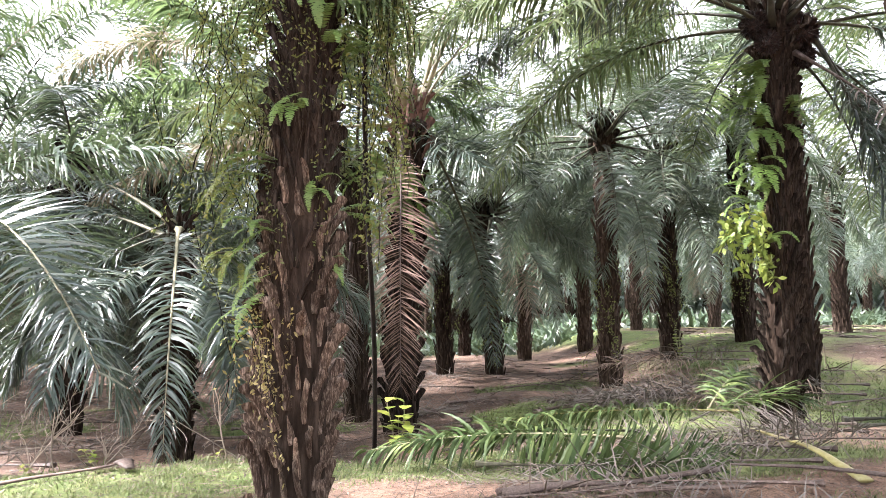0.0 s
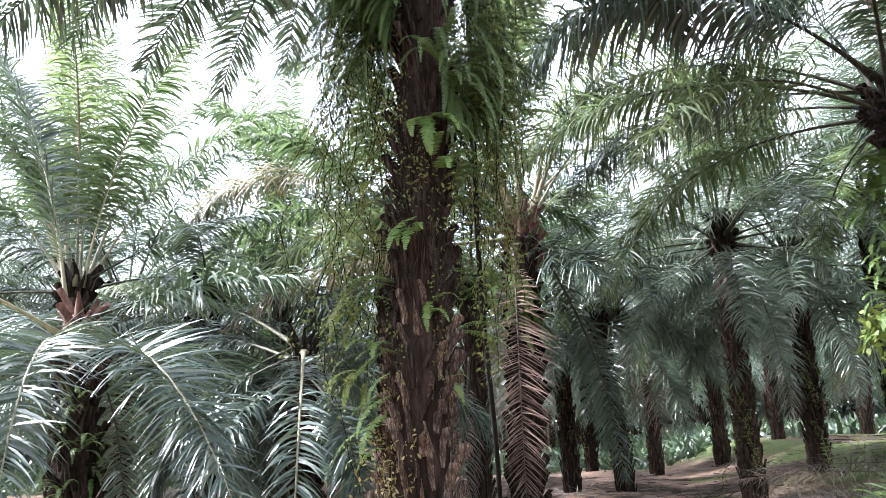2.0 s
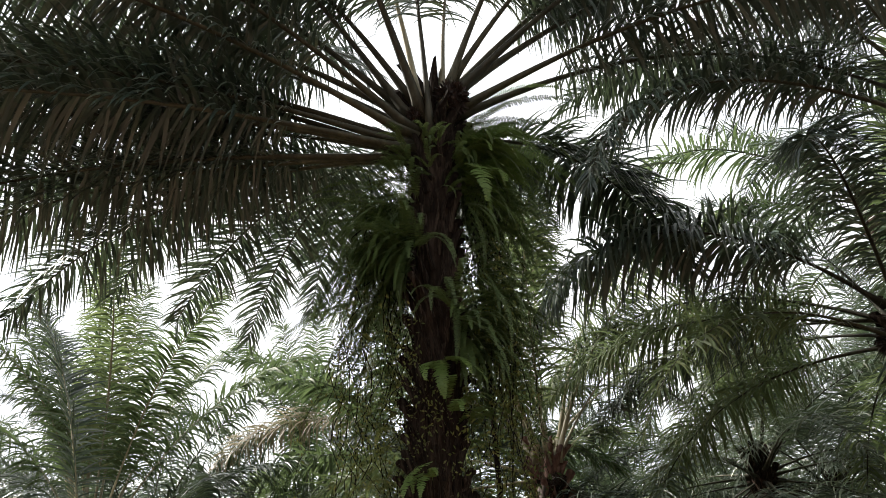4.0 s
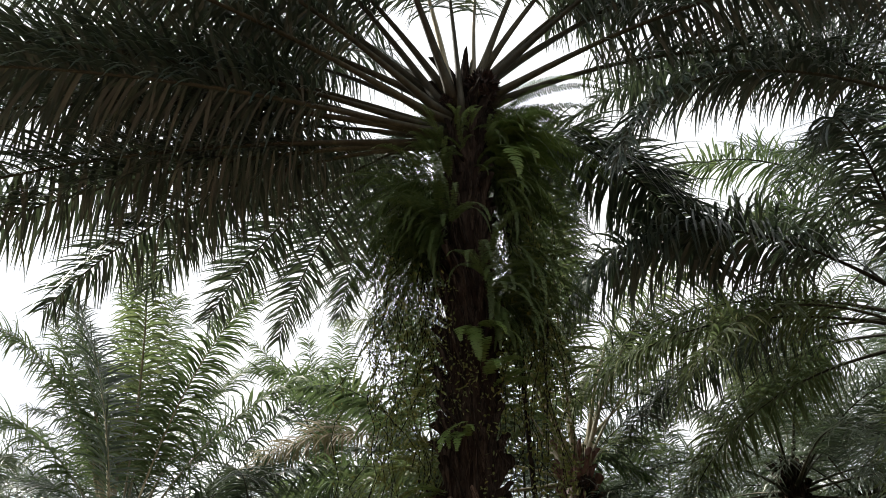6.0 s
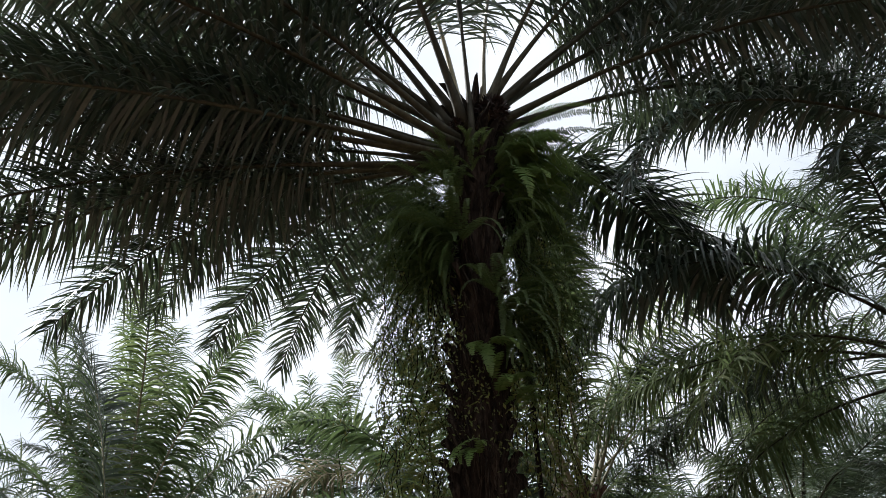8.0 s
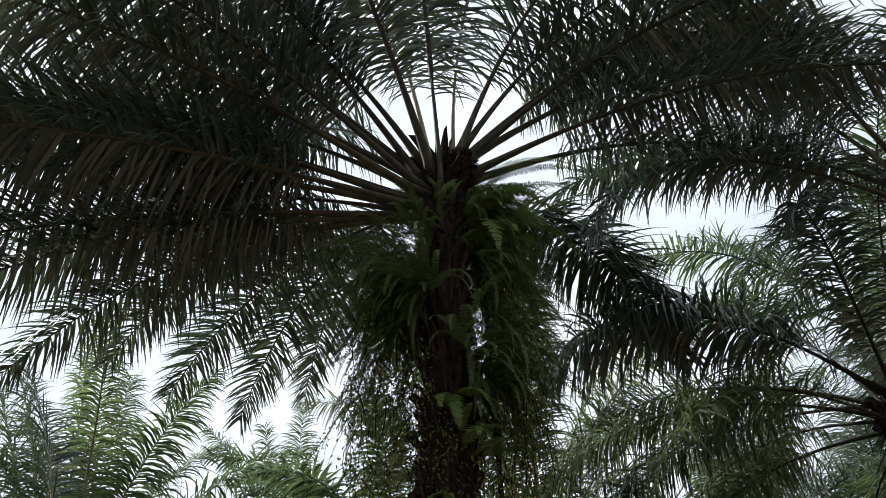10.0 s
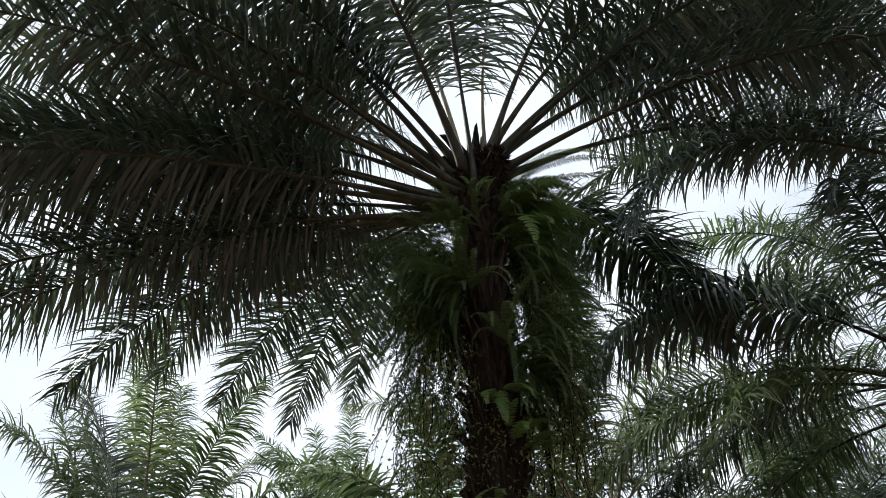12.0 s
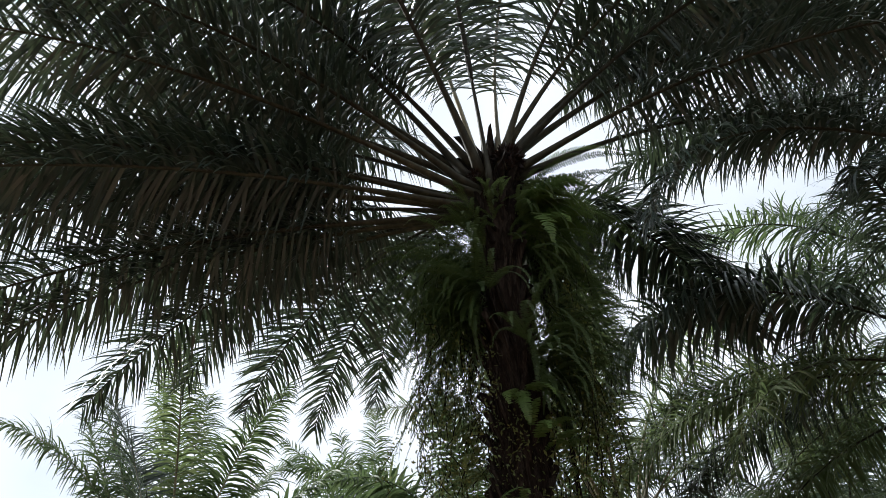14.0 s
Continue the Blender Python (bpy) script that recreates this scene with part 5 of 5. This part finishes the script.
def crumbs(rng, n):
    """Short bits of dry leaf and stem on the trodden soil."""
    x, y = rng.uniform(-4, 5.5, n), rng.uniform(4.0, 9.0, n)
    az = rng.uniform(0, 2 * np.pi, n)
    d = np.stack([np.cos(az), np.sin(az), rng.uniform(0, 0.4, n)], 1)
    w = np.stack([-np.sin(az), np.cos(az), rng.normal(0, 0.4, n)], 1)
    v, f = strips(np.stack([x, y, ground_z(x, y) + 0.006], 1), d, w, rng.uniform(0.015, 0.06, n), rng.uniform(0.005, 0.014, n), rng.uniform(0, 0.3, n), 1, (0.8, 0.4))
    tagged(new("leaf_litter", mesh_np("leaf_litter", v, f, [M_LITTER])), "small dry leaf scraps scattered over trodden soil", "leaf litter", kind="stuff")


crumbs(np.random.default_rng(93), 26000)


def leafy_plant(name, label, x, y, height, leaves, size, mat, seed, spread=0.12):
    """A small upright plant with broad leaves."""
    rng = np.random.default_rng(seed)
    ob = thing(name, label, "plant", (x, y, gz(x, y)))
    stems, lv = [], []
    for k in range(max(1, leaves // 7)):
        tip = np.array([rng.normal(0, spread), rng.normal(0, spread), height * rng.uniform(0.7, 1.0)])
        path = np.linspace([0, 0, -0.03], tip, 7) + np.cumsum(rng.normal(0, 0.008, (7, 3)), 0) * np.array([1, 1, 0])
        stems.append(tube(path, np.linspace(0.009, 0.004, 7), 5))
        m = 7
        u = np.linspace(2.2, 6, m)
        b = np.stack([np.interp(u, np.arange(7), path[:, c]) for c in range(3)], 1)
        az = np.arange(m) * 2.4 + rng.uniform(0, 6)
        d = np.stack([np.cos(az), np.sin(az), rng.uniform(0.1, 0.7, m)], 1)
        w = np.stack([-np.sin(az), np.cos(az), 0 * az], 1)
        lv.append(strips(b, d, w, size * rng.uniform(0.7, 1.2, m), size * 0.55 * rng.uniform(0.8, 1.2, m), rng.uniform(0.6, 1.5, m), 4, (0.15, 0.8, 1, 0.7, 0.08)))
    v, f, _ = joined(stems)
    child("stem", mesh_np("stem", v, f, [M_TWIG if mat is M_LITTER else M_RACHIS_PALE]), ob)
    v, f, _ = joined(lv)
    child("foliage", mesh_np("foliage", v, f, [mat]), ob)


leafy_plant("sapling", "young sapling with bright yellow-green leaves", 0.94, 10.0, 0.85, 28, 0.27, M_YELLOW, 1, 0.1)
for k, (x, y, h, n, s_, mt) in enumerate(((-2.45, 9.0, 0.22, 14, 0.11, M_YELLOW), (-3.1, 8.95, 0.16, 7, 0.10, M_YELLOW), (-4.4, 8.9, 0.16, 7, 0.10, M_YELLOW), (-4.1, 8.8, 0.24, 14, 0.09, M_CREEPER), (1.5, 10.0, 0.25, 14, 0.12, M_CREEPER),
                                       (1.9, 9.9, 0.3, 14, 0.12, M_CREEPER), (-5.0, 8.6, 0.2, 14, 0.10, M_YELLOW), (8.3, 17.2, 0.9, 21, 0.2, M_YELLOW), (8.9, 17.0, 0.7, 14, 0.18, M_YELLOW), (-1.2, 8.9, 0.14, 7, 0.08, M_YELLOW), (0.5, 9.0, 0.14, 7, 0.08, M_CREEPER))):
    leafy_plant("weed", "small leafy weed with yellow-green leaves", x, y, h, n, s_, mt, 40 + k, 0.1)


def dead_stalk(x, y, h, seed):
    """A dried weed: thin stalk with withered leaves hanging from it."""
    rng = np.random.default_rng(seed)
    ob = thing("dead_weed", "dried brown weed stalk with hanging withered leaves", "plant", (x, y, gz(x, y)), "dead weeds")
    path = np.stack([np.cumsum(rng.normal(0, 0.006, 9)), np.cumsum(rng.normal(0, 0.006, 9)), np.linspace(-0.03, h, 9)], 1)
    child("stem", mesh_np("stem", *tube(path, np.linspace(0.006, 0.003, 9), 5), [M_RACHIS_DRY]), ob)
    m = 10
    u = rng.uniform(2, 8, m)
    b = np.stack([np.interp(u, np.arange(9), path[:, c]) for c in range(3)], 1)
    d = np.stack([rng.normal(0, 0.4, m), rng.normal(0, 0.4, m), np.full(m, -0.6)], 1)
    child("foliage", mesh_np("foliage", *strips(b, d, rng.normal(0, 1, (m, 3)), rng.uniform(0.05, 0.12, m), rng.uniform(0.012, 0.025, m), np.full(m, 0.8), 3), [M_LEAF_DRY]), ob)


for k, (x, y, h) in enumerate(((-2.75, 4.9, 0.62), (-2.55, 4.75, 0.45), (-2.62, 5.2, 0.55), (-2.3, 4.95, 0.68), (-2.42, 5.4, 0.6), (-2.15, 5.1, 0.5), (-2.5, 5.9, 0.45), (-2.95, 5.3, 0.5), (-2.9, 6.3, 0.4), (-4.9, 8.7, 0.35), (-4.7, 8.9, 0.4), (-4.55, 8.75, 0.3), (-4.35, 9.0, 0.4), (-5.2, 8.9, 0.45), (-5.3, 8.6, 0.35), (-3.9, 8.9, 0.3), (-3.5, 8.8, 0.25), (-5.0, 9.1, 0.4),
                                (0.75, 9.3, 0.25), (0.9, 9.5, 0.3), (1.05, 9.2, 0.2), (-0.9, 9.1, 0.2), (-1.7, 9.0, 0.22))):
    dead_stalk(x, y, h, 60 + k)


def twig_bush(x, y, size, n, seed):
    """A leafless bush of pale branching twigs."""
    rng = np.random.default_rng(seed)
    ob = thing("dead_bush", "leafless bush of pale dry twigs", "bush", (x, y, gz(x, y)))
    for _ in range(n):
        geo = []

        def grow(p, d, ln, r, depth):
            path = [p]
            for _ in range(6):
                d = unit(d + rng.normal(0, 0.16, 3))
                p = p + d * ln / 6
                path.append(p)
            geo.append(tube(np.array(path), np.linspace(r, r * 0.6, 7), 4))
            if depth:
                for _ in range(3):
                    k = int(rng.integers(2, 7))
                    grow(path[k], unit(d + rng.normal(0, 0.6, 3)), ln * rng.uniform(0.45, 0.7), r * 0.55, depth - 1)

        a = rng.uniform(0, 6.28)
        grow(np.array([rng.normal(0, 0.12), rng.normal(0, 0.1), -0.02]), unit(np.array([0.7 * math.cos(a), 0.5 * math.sin(a), 1.0])), size * rng.uniform(0.55, 0.85), 0.0085, 2)
        v, f, _ = joined(geo)
        child("branch", mesh_np("branch", v, f, [M_TWIG]), ob)


twig_bush(-3.7, 9.2, 1.25, 8, 95)
twig_bush(-3.05, 9.1, 1.1, 7, 96)
twig_bush(-2.5, 9.25, 0.8, 5, 94)
twig_bush(-1.1, 9.6, 1.2, 4, 97)


def dark_heap(x, y, r, seed):
    """A rotting heap of palm waste, low and lumpy."""
    rng = np.random.default_rng(seed)
    n = 160
    a, q = rng.uniform(0, 6.28, n), np.sqrt(rng.random(n))
    b = np.stack([r * q * np.cos(a) * 1.5, r * q * np.sin(a), 0.3 * r * (1 - q ** 2) + 0.01], 1)
    d = np.stack([np.cos(a), np.sin(a), rng.normal(0, 0.4, n)], 1) + rng.normal(0, 0.6, (n, 3))
    v, f = strips(b, d, rng.normal(0, 1, (n, 3)), np.full(n, 0.05), np.full(n, 0.03), np.full(n, 0.7), 2, (1, 1, 0.4))
    ob = tagged(new("palm_waste", mesh_np("palm_waste", v, f, [M_FRUIT])), "small dark heap of rotting palm waste", "waste heap")
    ob.location = (x, y, gz(x, y))


dark_heap(-2.66, 6.5, 0.12, 98)
dark_heap(-2.35, 6.15, 0.06, 99)
